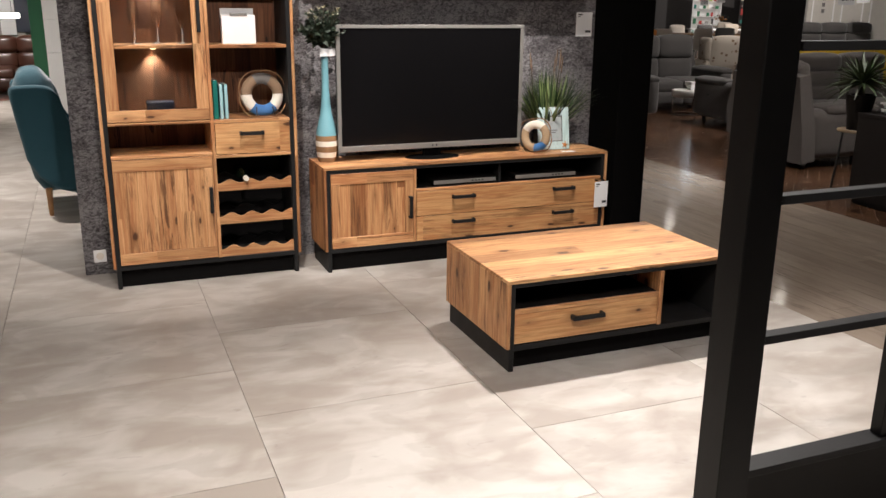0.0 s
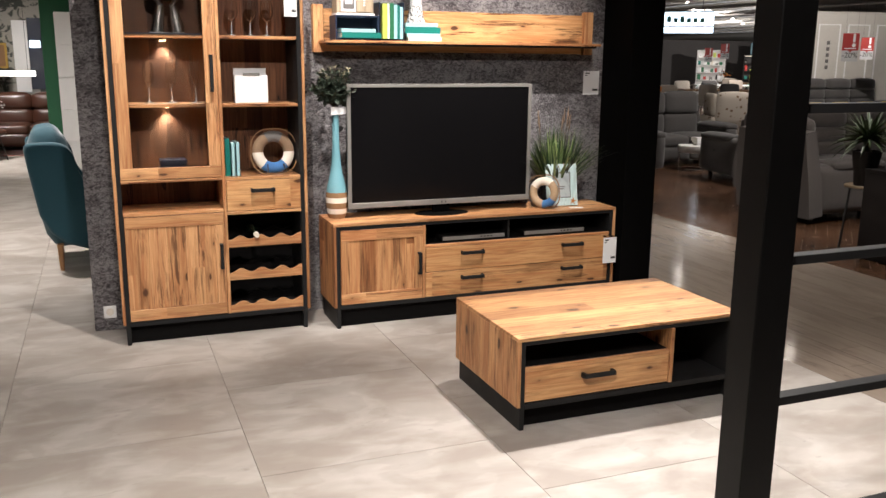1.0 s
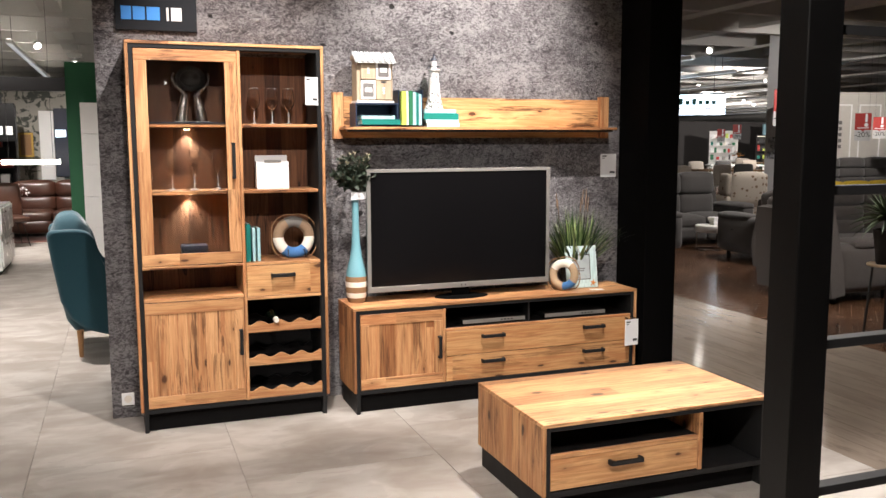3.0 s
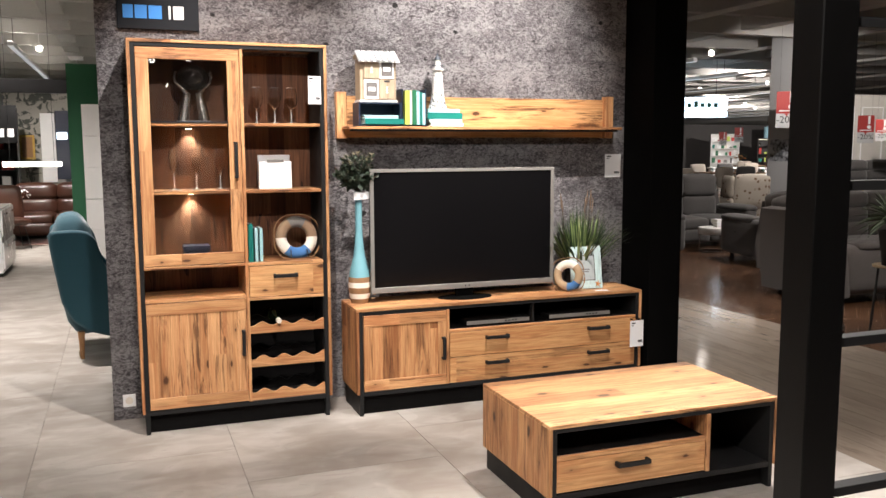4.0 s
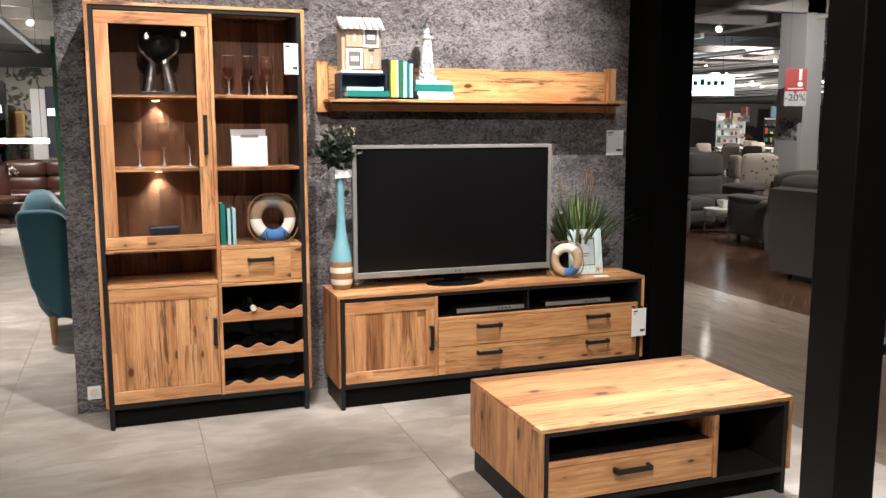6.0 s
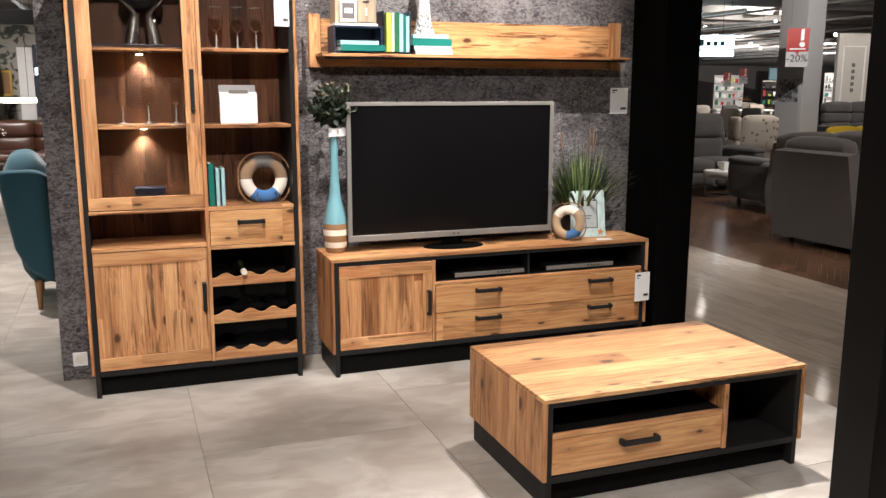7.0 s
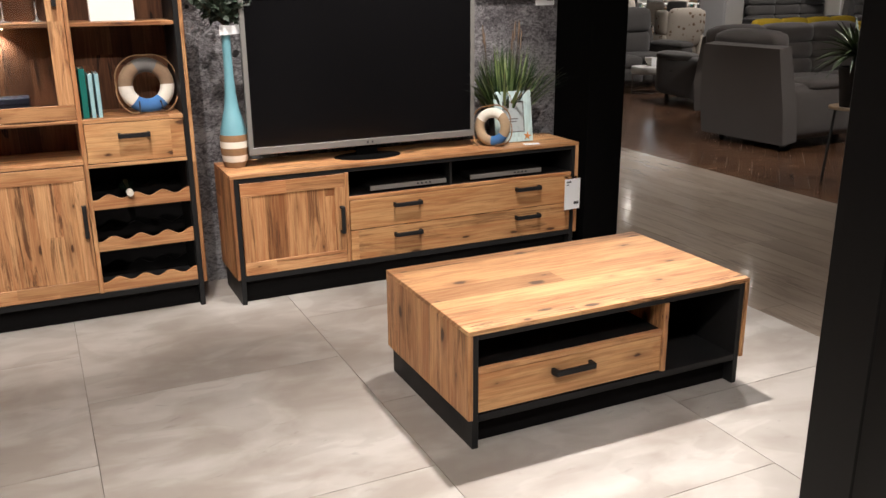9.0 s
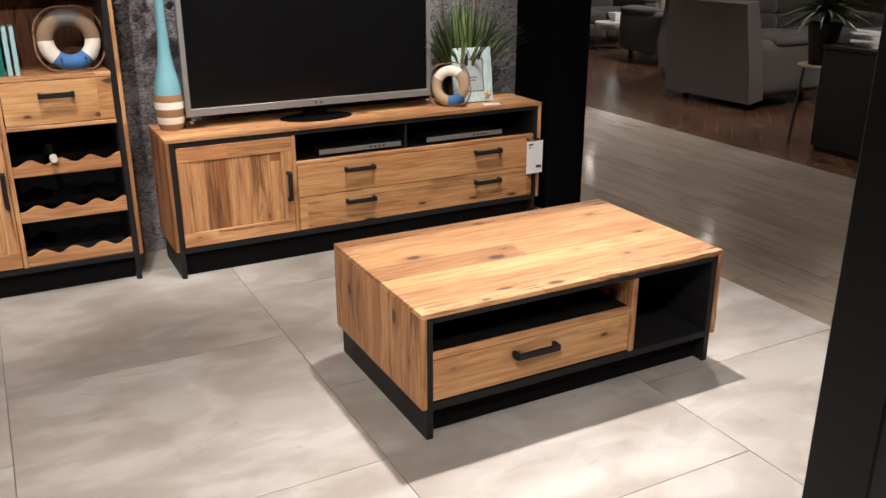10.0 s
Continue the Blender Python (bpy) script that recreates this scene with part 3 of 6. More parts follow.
# ---- wall shelf ----
wshelf = thing("wall_shelf", "rustic pine wall shelf with tall back board on grey wall", "wall shelf", 1.43, 4.68, 1.555)
slab("board", 0.03, 1.815, 0, 0.178, 0.052, 0.068, WOOD_X, wshelf)
slab("under_rail", 0.05, 1.79, 0.012, 0.05, 0.040, 0.0515, BLACK, wshelf, 0.001, "dark metal under-rail")
slab("back_board", 0.062, 1.778, 0.180, 0.198, 0.005, 0.248, DRAWER_X, wshelf)
for x in (0.0, 1.78):
    slab("end_board", x, x + 0.06, 0.150, 0.199, 0.0, 0.268, WOOD_Z, wshelf)

SHELF_TOP = 1.555 + 0.069
TEALBOOK = paint("teal_book_cover", (0.0, 0.155, 0.125), 0.5)
GREENBOOK = paint("green_book_cover", (0.012, 0.13, 0.055), 0.5)
LIMEBOOK = paint("lime_book_cover", (0.42, 0.50, 0.09), 0.5)
AQUABOOK = paint("pale_aqua_book_cover", (0.33, 0.55, 0.58), 0.5)
PAGES = paint("cream_book_pages", (0.72, 0.70, 0.62), 0.8)
NAVY = paint("navy_paint", (0.010, 0.020, 0.045), 0.45)


def book(x, y, z, w, d, h, cover, label, rz=0, ry=0, group=""):
    """Spine towards -y; w thick, d deep, h high; ry = 90 lays it down with the spine along x."""
    b = thing("book", label, "book", 0, 0, 0, 0, group)
    b.matrix_basis = pose(x, y, z, 0, ry, rz)
    t = 0.003
    slab("page_block", t, w - t, t, d - 0.004, 0.003, h - 0.003, PAGES, b, 0)
    slab("cover", 0, t, 0, d, 0, h, cover, b, 0.0008)
    slab("cover", w - t, w, 0, d, 0, h, cover, b, 0.0008)
    slab("spine", t, w - t, 0, t, 0, h, cover, b, 0)
    return b


def crate(x, y, z, w, d, h, label, open_top=False):
    c = thing("crate", label, "crate", x, y, z)
    t = 0.009
    slab("base", 0, w, 0, d, 0, t, NAVY, c)
    for xx in (0, w - t):
        slab("side", xx, xx + t, 0, d, t, h, NAVY, c)
    slab("back", t, w - t, d - t, d, t, h, NAVY, c)
    if not open_top:
        slab("lid", t, w - t, 0, d - t, h - t, h, NAVY, c)
    return c


crate(1.528, 4.70, SHELF_TOP, 0.255, 0.14, 0.135, "navy blue wooden box with open front on wall shelf")
book(1.560, 4.682, SHELF_TOP + 0.0105 + 0.031, 0.031, 0.13, 0.232, TEALBOOK, "dark teal book lying flat in the navy box", 0, 90, "lying books")
book(1.560, 4.690, SHELF_TOP + 0.042 + 0.020, 0.020, 0.12, 0.20, AQUABOOK, "pale aqua book lying on a teal book", 0, 90, "lying books")
crate(1.790, 4.72, SHELF_TOP, 0.152, 0.13, 0.215, "tall navy blue wooden box holding upright books", True)
bx = 1.802
for w, h, cov, lab in ((0.030, 0.205, LIMEBOOK, "lime green book standing in navy box"), (0.012, 0.206, PAGES, "cream book standing in navy box"), (0.026, 0.208, GREENBOOK, "dark green book standing in navy box"),
                       (0.020, 0.20, AQUABOOK, "pale aqua book standing in navy box"), (0.014, 0.198, TEALBOOK, "teal book standing in navy box"), (0.018, 0.19, AQUABOOK, "pale aqua book standing in navy box")):
    book(bx, 4.695, SHELF_TOP + 0.0095, w, 0.13, h - 0.01, cov, lab, group="upright books")
    bx += w + 0.0008
zz = SHELF_TOP
for x, w, L, cov, lab in ((1.958, 0.022, 0.205, PAGES, "white book at the bottom of a stack"), (1.950, 0.020, 0.205, AQUABOOK, "pale aqua book in a stack"), (1.938, 0.036, 0.220, TEALBOOK, "teal book in a stack"), (1.944, 0.022, 0.195, AQUABOOK, "pale aqua book on top of a stack")):
    book(x, 4.69, zz + w, w, 0.14, L, cov, lab, 0, 90, "book stack")
    zz += w + 0.0006

# little house with four drawers
house = thing("drawer_house", "small wooden house with four drawers and striped roof", "ornament", 1.505, 4.705, SHELF_TOP + 0.1355)
house.matrix_basis = pose(1.541, 4.705, SHELF_TOP + 0.1355) @ Matrix.Diagonal((0.81, 1.0, 1.09, 1))
BIRCH = wood("pale_birch", "z", 0.3, 2.0, (0.44, 0.35, 0.245), (0.37, 0.285, 0.19), (0.28, 0.21, 0.14), 0.6, False)
ROOFG = paint("grey_roof_stripe", (0.38, 0.39, 0.39), 0.6)
FRAMEGREY = paint("slate_grey_panel", (0.13, 0.12, 0.115), 0.7)
slab("body", 0, 0.265, 0.012, 0.12, 0.012, 0.225, BIRCH, house)
slab("foot", -0.006, 0.271, 0.0, 0.122, 0, 0.0115, WHITE, house)
for i in range(2):
    for j in range(2):
        x0, z0 = 0.028 + i * 0.112, 0.018 + j * 0.104
        fancy = i == j
        dr = slab("drawer", x0, x0 + 0.107, 0.002, 0.0115, z0, z0 + 0.098, WHITE if fancy else BIRCH, house)
        if fancy:
            slab("panel", x0 + 0.014, x0 + 0.093, 0.0, 0.0018, z0 + 0.014, z0 + 0.084, FRAMEGREY, dr, 0)
            slab("plate", x0 + 0.028, x0 + 0.079, -0.0022, -0.0004, z0 + 0.038, z0 + 0.060, WHITE, dr, 0)
        else:
            slab("grip", x0 + 0.034, x0 + 0.074, -0.001, 0.0016, z0 + 0.086, z0 + 0.096, INK, dr, 0)
            for q in range(3):
                slab("mark", x0 + 0.048, x0 + 0.062, 0.0, 0.0016, z0 + 0.03 + 0.013 * q, z0 + 0.037 + 0.013 * q, WHITE, dr, 0)
for k in range(14):
    bm = bmesh.new()
    r = 0.0105
    ring = [(r * math.cos(math.pi * q / 6), r * math.sin(math.pi * q / 6)) for q in range(7)]
    lo = [bm.verts.new((-0.008 + k * 0.0215 + p[0], -0.022, 0.205 + p[1])) for p in ring]
    hi = [bm.verts.new((-0.008 + k * 0.0215 + p[0], 0.07, 0.262 + p[1])) for p in ring]
    for q in range(6):
        bm.faces.new((lo[q], lo[q + 1], hi[q + 1], hi[q]))
    bm.faces.new((lo[0], hi[0], hi[6], lo[6]))
    part("roof_stripe", bm, WHITE if k % 2 else ROOFG, house)
slab("roof_back", -0.012, 0.280, 0.045, 0.12, 0.225, 0.250, BIRCH, house)

# lighthouse
lh = thing("lighthouse", "small white weathered lighthouse model on a book stack", "ornament", 2.028, 4.765, zz)
m = Nodes("speckled_white_stone")
cc = m.coord()
sp = m.noise(cc, 75.0, 4, 0.7)
LHM = m.done(m.mix(m.ramp(sp, [(0.47, 0.0), (0.55, 1.0)]), (0.72, 0.71, 0.69), (0.10, 0.09, 0.08)), 0.8)
m = Nodes("weathered_white_stone")
sp = m.noise(m.coord(), 60.0, 4, 0.7)
TOWER = m.done(m.mix(m.ramp(sp, [(0.56, 0.0), (0.66, 1.0)]), (0.72, 0.71, 0.69), (0.20, 0.19, 0.18)), 0.8)
part("rock", lathe([(0.058, 0), (0.050, 0.025), (0.040, 0.07), (0.036, 0.10)], 20), LHM, lh, "speckled rocky base", True)
part("tower", lathe([(0.035, 0.10), (0.031, 0.16), (0.027, 0.225)], 24), TOWER, lh, "white tapered tower", True)
LHCAP = paint("dark_blue_grey_cap", (0.035, 0.040, 0.055), 0.6)
part("gallery", lathe([(0.030, 0.222), (0.039, 0.228), (0.040, 0.236)], 24), WHITE, lh)
part("rail", tube([(0.037 * math.cos(k * 0.2618), 0.037 * math.sin(k * 0.2618), 0.252) for k in range(24)], 0.0018, 5, True), LHCAP, lh)
part("lantern", lathe([(0.018, 0.235), (0.016, 0.285)], 20), WHITE, lh, "", True)
part("cap", lathe([(0.021, 0.285), (0.018, 0.298), (0.007, 0.312), (0.003, 0.328)], 20), LHCAP, lh, "dark blue-grey cap", True)
for zq, aq in ((0.12, 4.5), (0.18, 4.9)):
    part("window", moved(box(bmesh.new(), -0.005, 0.005, -0.0385 + zq * 0.05, -0.02, zq, zq + 0.016), pose(0, 0, 0, 0, 0, 8)), FRAMEGREY, lh)


# ---- price tags ----
def price_tag(x, y, z, w, h, label, rz=0):
    t = thing("price_tag", label, "price tag", x, y, z, rz, "price tags")
    slab("card", 0, w, -0.004, -0.001, 0, h, PAPER, t, 0.0003)
    slab("print", w * 0.1, w * 0.38, -0.0055, -0.0042, h * 0.88, h * 0.93, INK, t, 0)
    slab("print", w * 0.1, w * 0.25, -0.0055, -0.0042, h * 0.80, h * 0.83, INK, t, 0)
    for q in range(3):
        slab("price_bar", w * (0.60 + 0.11 * q), w * (0.69 + 0.11 * q), -0.0055, -0.0042, h * 0.16, h * 0.25, INK, t, 0)
    return t


price_tag(3.242, WALL_Y, 1.300, 0.119, 0.153, "white paper price tag pinned to the grey wall")
price_tag(3.165, 4.415, 0.262, 0.100, 0.165, "white price tag hanging on the television board", 4)
price_tag(1.205, 4.535, 1.735, 0.072, 0.150, "white price tag hanging inside the display cabinet", 8)
slab("clip", 0.02, 0.08, 0.0, 0.03, 0.166, 0.176, glass_mat("clear_plastic"), bpy.data.objects["price_tag.001"], 0)

# ---- vase with leaves ----
vase = thing("vase", "tall bottle vase, turquoise with brown and white bands", "vase", 1.508, 4.665, BH)
TURQ = paint("turquoise_glaze", (0.145, 0.325, 0.375), 0.42, 0.0, 0.06)
RAFFIA = paint("brown_raffia", (0.24, 0.13, 0.06), 0.8, 0.0, 0.3, 60)
CREAM = paint("cream_band", (0.72, 0.66, 0.57), 0.7, 0.0, 0.1, 40)
bands = [((0.048, 0), (0.055, 0.028), RAFFIA), ((0.055, 0.028), (0.0605, 0.058), CREAM), ((0.0605, 0.058), (0.063, 0.092), RAFFIA), ((0.063, 0.092), (0.0635, 0.122), CREAM), ((0.0635, 0.122), (0.061, 0.152), RAFFIA)]
for (r0, h0), (r1, h1), mat in bands:
    part("band", lathe([(r0, h0), ((r0 + r1) / 2 + 0.0015, (h0 + h1) / 2), (r1, h1)], 40), mat, vase, "", True)
part("neck", lathe([(0.060, 0.152), (0.056, 0.185), (0.046, 0.222), (0.034, 0.27), (0.026, 0.33), (0.021, 0.41), (0.0195, 0.50), (0.020, 0.60), (0.023, 0.615)], 40), TURQ, vase, "turquoise tapering neck", True)
LEAF = paint("grey_green_leaf", (0.022, 0.036, 0.021), 0.6, 0.0, 0.35, 40)
BUD = paint("pale_bud", (0.30, 0.27, 0.18), 0.7)
STEM = paint("brown_stem", (0.05, 0.035, 0.02), 0.8)
rng = random.Random(4)


def leaf(bm, p, d, size, wide=0.45):
    """One folded, pointed leaf from p along d."""
    d = d.normalized()
    s = d.cross(Vector((rng.uniform(-1, 1), rng.uniform(-1, 1), rng.uniform(-1, 1)))).normalized()
    n = s.cross(d)
    tip, mid = p + d * size + n * size * -0.15, p + d * size * 0.5
    a, b = bm.verts.new(p), bm.verts.new(tip)
    l, r, c = bm.verts.new(mid + s * size * wide * 0.5 + n * size * 0.08), bm.verts.new(mid - s * size * wide * 0.5 + n * size * 0.08), bm.verts.new(mid)
    for f in ((a, l, c), (l, b, c), (b, r, c), (r, a, c)):
        bm.faces.new(f)


def bouquet():
    t = thing("leaf_bouquet", "bunch of artificial grey-green leaves in the vase", "artificial plant", 1.508, 4.665, BH + 0.612)
    leaves, stems, buds = bmesh.new(), bmesh.new(), bmesh.new()
    for k in range(60):
        a, up = rng.uniform(0, 6.283), rng.uniform(0.0, 1.6)
        d = Vector((math.cos(a), math.sin(a) * 0.8, up)).normalized()
        L = rng.uniform(0.07, 0.13) * (1.35 if up > 1.1 else 1.0)
        pts = [Vector((0, 0, 0.02)) + (d * L * q + Vector((0, 0, 0.07 * q))) for q in (0, 0.35, 0.7, 1.0)]
        tmp = tube(pts, 0.0016, 5)
        me = bpy.data.meshes.new("t")
        tmp.to_mesh(me)
        tmp.free()
        stems.from_mesh(me)
        bpy.data.meshes.remove(me)
        for q in range(16):
            u = rng.uniform(0.25, 1.0)
            p = pts[0].lerp(pts[3], u)
            o = Vector((rng.uniform(-1, 1), rng.uniform(-1, 1), rng.uniform(-0.5, 0.9)))
            leaf(leaves, p, (d * 0.4 + o).normalized(), rng.uniform(0.026, 0.05), 0.55)
        if up > 1.0:
            for q in range(6):
                leaf(buds, pts[3] + Vector((rng.uniform(-1, 1), rng.uniform(-1, 1), rng.uniform(0, 2))) * 0.008, Vector((rng.uniform(-1, 1), rng.uniform(-1, 1), 1.5)), 0.012, 0.7)
    tagged(part("foliage", leaves, LEAF, t), kind="stuff")
    tagged(part("twig_bundle", stems, STEM, t), kind="stuff")
    tagged(part("bud_cluster", buds, BUD, t, "pale small buds"), kind="stuff")


bouquet()
tagt = thing("hang_tag", "white paper hang tag tied round the vase neck", "price tag", 1.505, 4.636, BH + 0.595)
bm = bmesh.new()
outline = [(-0.03, 0), (0.055, 0.004), (0.085, 0.026), (0.058, 0.052), (0.03, 0.040), (-0.028, 0.045)]
fr = [bm.verts.new((x, -0.001, z)) for x, z in outline]
bk = [bm.verts.new((x, 0.001, z)) for x, z in outline]
bm.faces.new(fr)
bm.faces.new(bk[::-1])
for i in range(6):
    bm.faces.new((fr[i], fr[(i + 1) % 6], bk[(i + 1) % 6], bk[i]))
part("card", bm, PAPER, tagt)
part("string", tube([(0.003 + 0.0235 * math.cos(a), 0.029 + 0.0235 * math.sin(a), 0.040) for a in [k * 0.5236 for k in range(12)]], 0.001, 5, True), STEM, tagt)

# ---- grass plant ----
BROWNREED = paint("brown_reed", (0.16, 0.105, 0.07), 0.9, 0.0, 0.3, 60)


def grass_plant():
    t = thing("grass_plant", "artificial ornamental grass with cattails in a dark pot", "artificial plant", 2.965, 4.71, BH)
    part("pot", lathe([(0.075, 0), (0.084, 0.06), (0.090, 0.13), (0.084, 0.13), (0.080, 0.11)], 28), paint("dark_pot", (0.03, 0.028, 0.026), 0.6), t, "", True)
    bm, dry = bmesh.new(), bmesh.new()
    for k in range(420):
        a, lean = rng.uniform(0, 6.283), abs(rng.gauss(0, 0.55))
        lean = min(lean, 1.05)
        L = rng.uniform(0.20, 0.43)
        base = Vector((0.085 * math.cos(a) * rng.random(), 0.05 * math.sin(a) * rng.random(), 0.11))
        out = Vector((math.cos(a), math.sin(a) * 0.55, 0))
        side = Vector((-math.sin(a), math.cos(a), 0))
        w = rng.uniform(0.0030, 0.0085)
        prev = None
        for q in range(6):
            u = q / 5
            p = base + out * (lean * L * (1.25 * u - 0.25 * u * u)) + Vector((0, 0, L * (u - 0.42 * lean * u * u)))
            if t.location.y + p.y > WALL_Y - 0.012:
                p.y = WALL_Y - 0.012 - t.location.y
            ww = w * (1 - u ** 2) + 0.0004
            pair = (bm.verts.new(p - side * ww), bm.verts.new(p + side * ww))
            if prev:
                bm.faces.new((prev[0], prev[1], pair[1], pair[0]))
            prev = pair
    G = Nodes("green_blade")
    v = G.node("ShaderNodeNewGeometry").outputs["Random Per Island"]
    gm = G.done(G.mix(G.ramp(v, [(0.55, 0.0), (1.0, 1.0)]), (0.016, 0.040, 0.010), (0.26, 0.33, 0.13)), 0.35)
    tagged(part("grass", bm, gm, t), kind="stuff")
    for dx, dy, h in ((-0.12, 0.02, 0.53), (-0.105, 0.03, 0.49), (0.035, 0.0, 0.50), (0.055, 0.01, 0.545), (0.09, 0.03, 0.55), (0.10, 0.02, 0.50), (0.075, 0.0, 0.52)):
        part("cattail_stem", tube([(dx * 0.3, dy * 0.3, 0.12), (dx * 0.8, dy, h * 0.6), (dx, dy, h)], 0.0018, 5), STEM, t)
        part("cattail", moved(lathe([(0.002, 0), (0.004, 0.012), (0.0042, 0.08), (0.0025, 0.10)], 10), pose(dx, dy, h - 0.03, 0, 4 if dx > 0 else -4)), BROWNREED, t, "brown cattail head", True)


grass_plant()

# ---- photo frame and life rings ----
frame_t = thing("photo_frame", "pale aqua wooden picture frame with starfish and dried twigs", "picture frame", 2.905, 4.60, BH + 0.004)
frame_t.matrix_basis = pose(2.856, 4.60, BH + 0.004, -11, 0, -6)
AQUA = wood("aqua_washed_wood", "z", 0.3, 2.0, (0.52, 0.65, 0.64), (0.46, 0.60, 0.59), (0.34, 0.46, 0.45), 0.7, False)
for nm, a in (("frame_side", (0, 0.044, 0, 0.014, 0.0, 0.265)), ("frame_side", (0.166, 0.21, 0, 0.014, 0.0, 0.265)), ("frame_rail", (0.044, 0.166, 0, 0.014, 0.0, 0.05)), ("frame_rail", (0.044, 0.166, 0, 0.014, 0.212, 0.265))):
    slab(nm, *a, AQUA, frame_t)
slab("inner_frame", 0.042, 0.168, 0.005, 0.010, 0.048, 0.214, FRAMEGREY, frame_t)
slab("picture", 0.050, 0.160, 0.003, 0.0045, 0.056, 0.206, paint("pale_print", (0.36, 0.40, 0.40), 0.3, 0.0, 0.1, 20), frame_t, 0)
for q, (w0, w1) in enumerate(((0.070, 0.130), (0.078, 0.122))):
    slab("print_bar", w0, w1, 0.0018, 0.0028, 0.118 - q * 0.014, 0.124 - q * 0.014, FRAMEGREY, frame_t, 0)
bm = bmesh.new()
c0, c1 = bm.verts.new((0, -0.008, 0)), bm.verts.new((0, 0.0, 0))
pts = []
for k in range(10):
    r = 0.026 if k % 2 == 0 else 0.009
    pts.append(bm.verts.new((r * math.sin(k * math.pi / 5 + 0.2), -0.001, r * math.cos(k * math.pi / 5 + 0.2))))
for k in range(10):
    bm.faces.new((c0, pts[k], pts[(k + 1) % 10]))
    bm.faces.new((c1, pts[(k + 1) % 10], pts[k]))
part("starfish", moved(bm, pose(0.178, 0, 0.028)), paint("orange_starfish", (0.50, 0.20, 0.06), 0.8), frame_t, "orange starfish")
for k, (x0, z0, x1, z1) in enumerate(((0.10, 0.20, 0.06, 0.29), (0.11, 0.20, 0.12, 0.28), (0.12, 0.21, 0.17, 0.275))):
    part("twig", tube([(x0, -0.003, z0), ((x0 + x1) / 2 + 0.008, -0.006, (z0 + z1) / 2), (x1, -0.002, z1)], 0.0016, 5), RAFFIA, frame_t)
slab("strut", 0.09, 0.12, 0.016, 0.020, 0.0, 0.18, FRAMEGREY, frame_t)


def life_ring(x, y, z, rz, R, r, colours, label, lean=-8, roll=0):
    t = thing("life_ring", label, "ornament", x, y, z)
    t.matrix_basis = pose(x, y, z, lean, roll, rz)
    for name, a0, a1, mat in colours:
        n = max(6, int(abs(a1 - a0) / 9))
        bm = bmesh.new()
        rings = []
        for i in range(n + 1):
            a = radians(a0 + (a1 - a0) * i / n)
            c = Vector((R * math.cos(a), 0, R + r + R * math.sin(a)))
            o = Vector((math.cos(a), 0, math.sin(a)))
            rings.append([bm.verts.new(c + r * (math.cos(q * math.pi / 6) * o * 1.0 + math.sin(q * math.pi / 6) * Vector((0, 0.85, 0)))) for q in range(12)])
        for p, q in zip(rings, rings[1:]):
            for k in range(12):
                bm.faces.new((p[k], p[(k + 1) % 12], q[(k + 1) % 12], q[k]))
        bm.faces.new(rings[0])
        bm.faces.new(rings[-1][::-1])
        part(name, bm, mat, t, "", True)
    loop = []
    for k in range(48):
        a = 2 * math.pi * k / 48
        rr = R + r + 0.008 + 0.012 * abs(math.sin(2 * a))
        loop.append((rr * math.cos(a), -r * 0.3, R + r + max(-R - r + 0.003, rr * math.sin(a))))
    part("rope", tube(loop, 0.0035, 6, True), RAFFIA, t, "thin jute rope")
    return t


BLUE = paint("blue_canvas", (0.045, 0.15, 0.36), 0.8, 0.0, 0.2, 60)
CANVAS = paint("cream_canvas", (0.70, 0.65, 0.57), 0.85, 0.0, 0.12, 60)
BROWNC = paint("brown_jute_canvas", (0.22, 0.14, 0.085), 0.85, 0.0, 0.3, 80)
TAN = paint("tan_jute_canvas", (0.36, 0.25, 0.15), 0.85, 0.0, 0.25, 80)
ring1 = [("blue_panel", 228, 312, BLUE), ("cream_panel", 180, 228, CANVAS), ("cream_panel", 312, 360, CANVAS), ("jute_panel", 0, 62, BROWNC), ("jute_panel", 118, 180, BROWNC), ("dark_panel", 62, 118, FRAMEGREY)]
life_ring(1.150, 4.645, 0.8885, 4, 0.088, 0.031, ring1, "decorative life ring in blue, cream and jute on shelf")
slab("easel_leg", 0.03, 0.045, -0.05, -0.035, 0.002, 0.006, INK, bpy.data.objects["life_ring"], 0)
for sx in (-1, 1):
    part("stand_leg", tube([(sx * 0.05, -0.055, 0.004), (sx * 0.045, -0.036, 0.05), (sx * 0.035, 0.045, 0.006)], 0.003, 6), INK, bpy.data.objects["life_ring"])
ring2 = [("blue_panel", 260, 318, BLUE), ("jute_panel", 318, 400, TAN), ("grey_panel", 40, 140, CANVAS), ("jute_panel", 140, 260, TAN)]
life_ring(2.815, 4.545, BH + 0.003, -50, 0.072, 0.026, ring2, "small jute life ring with blue panel on television board", -8, -12)
note = thing("paper_note", "small white paper note lying on the television board", "paper", 2.97, 4.50, BH, -10)
slab("sheet", 0, 0.085, 0, 0.045, 0.0006, 0.002, PAPER, note, 0)

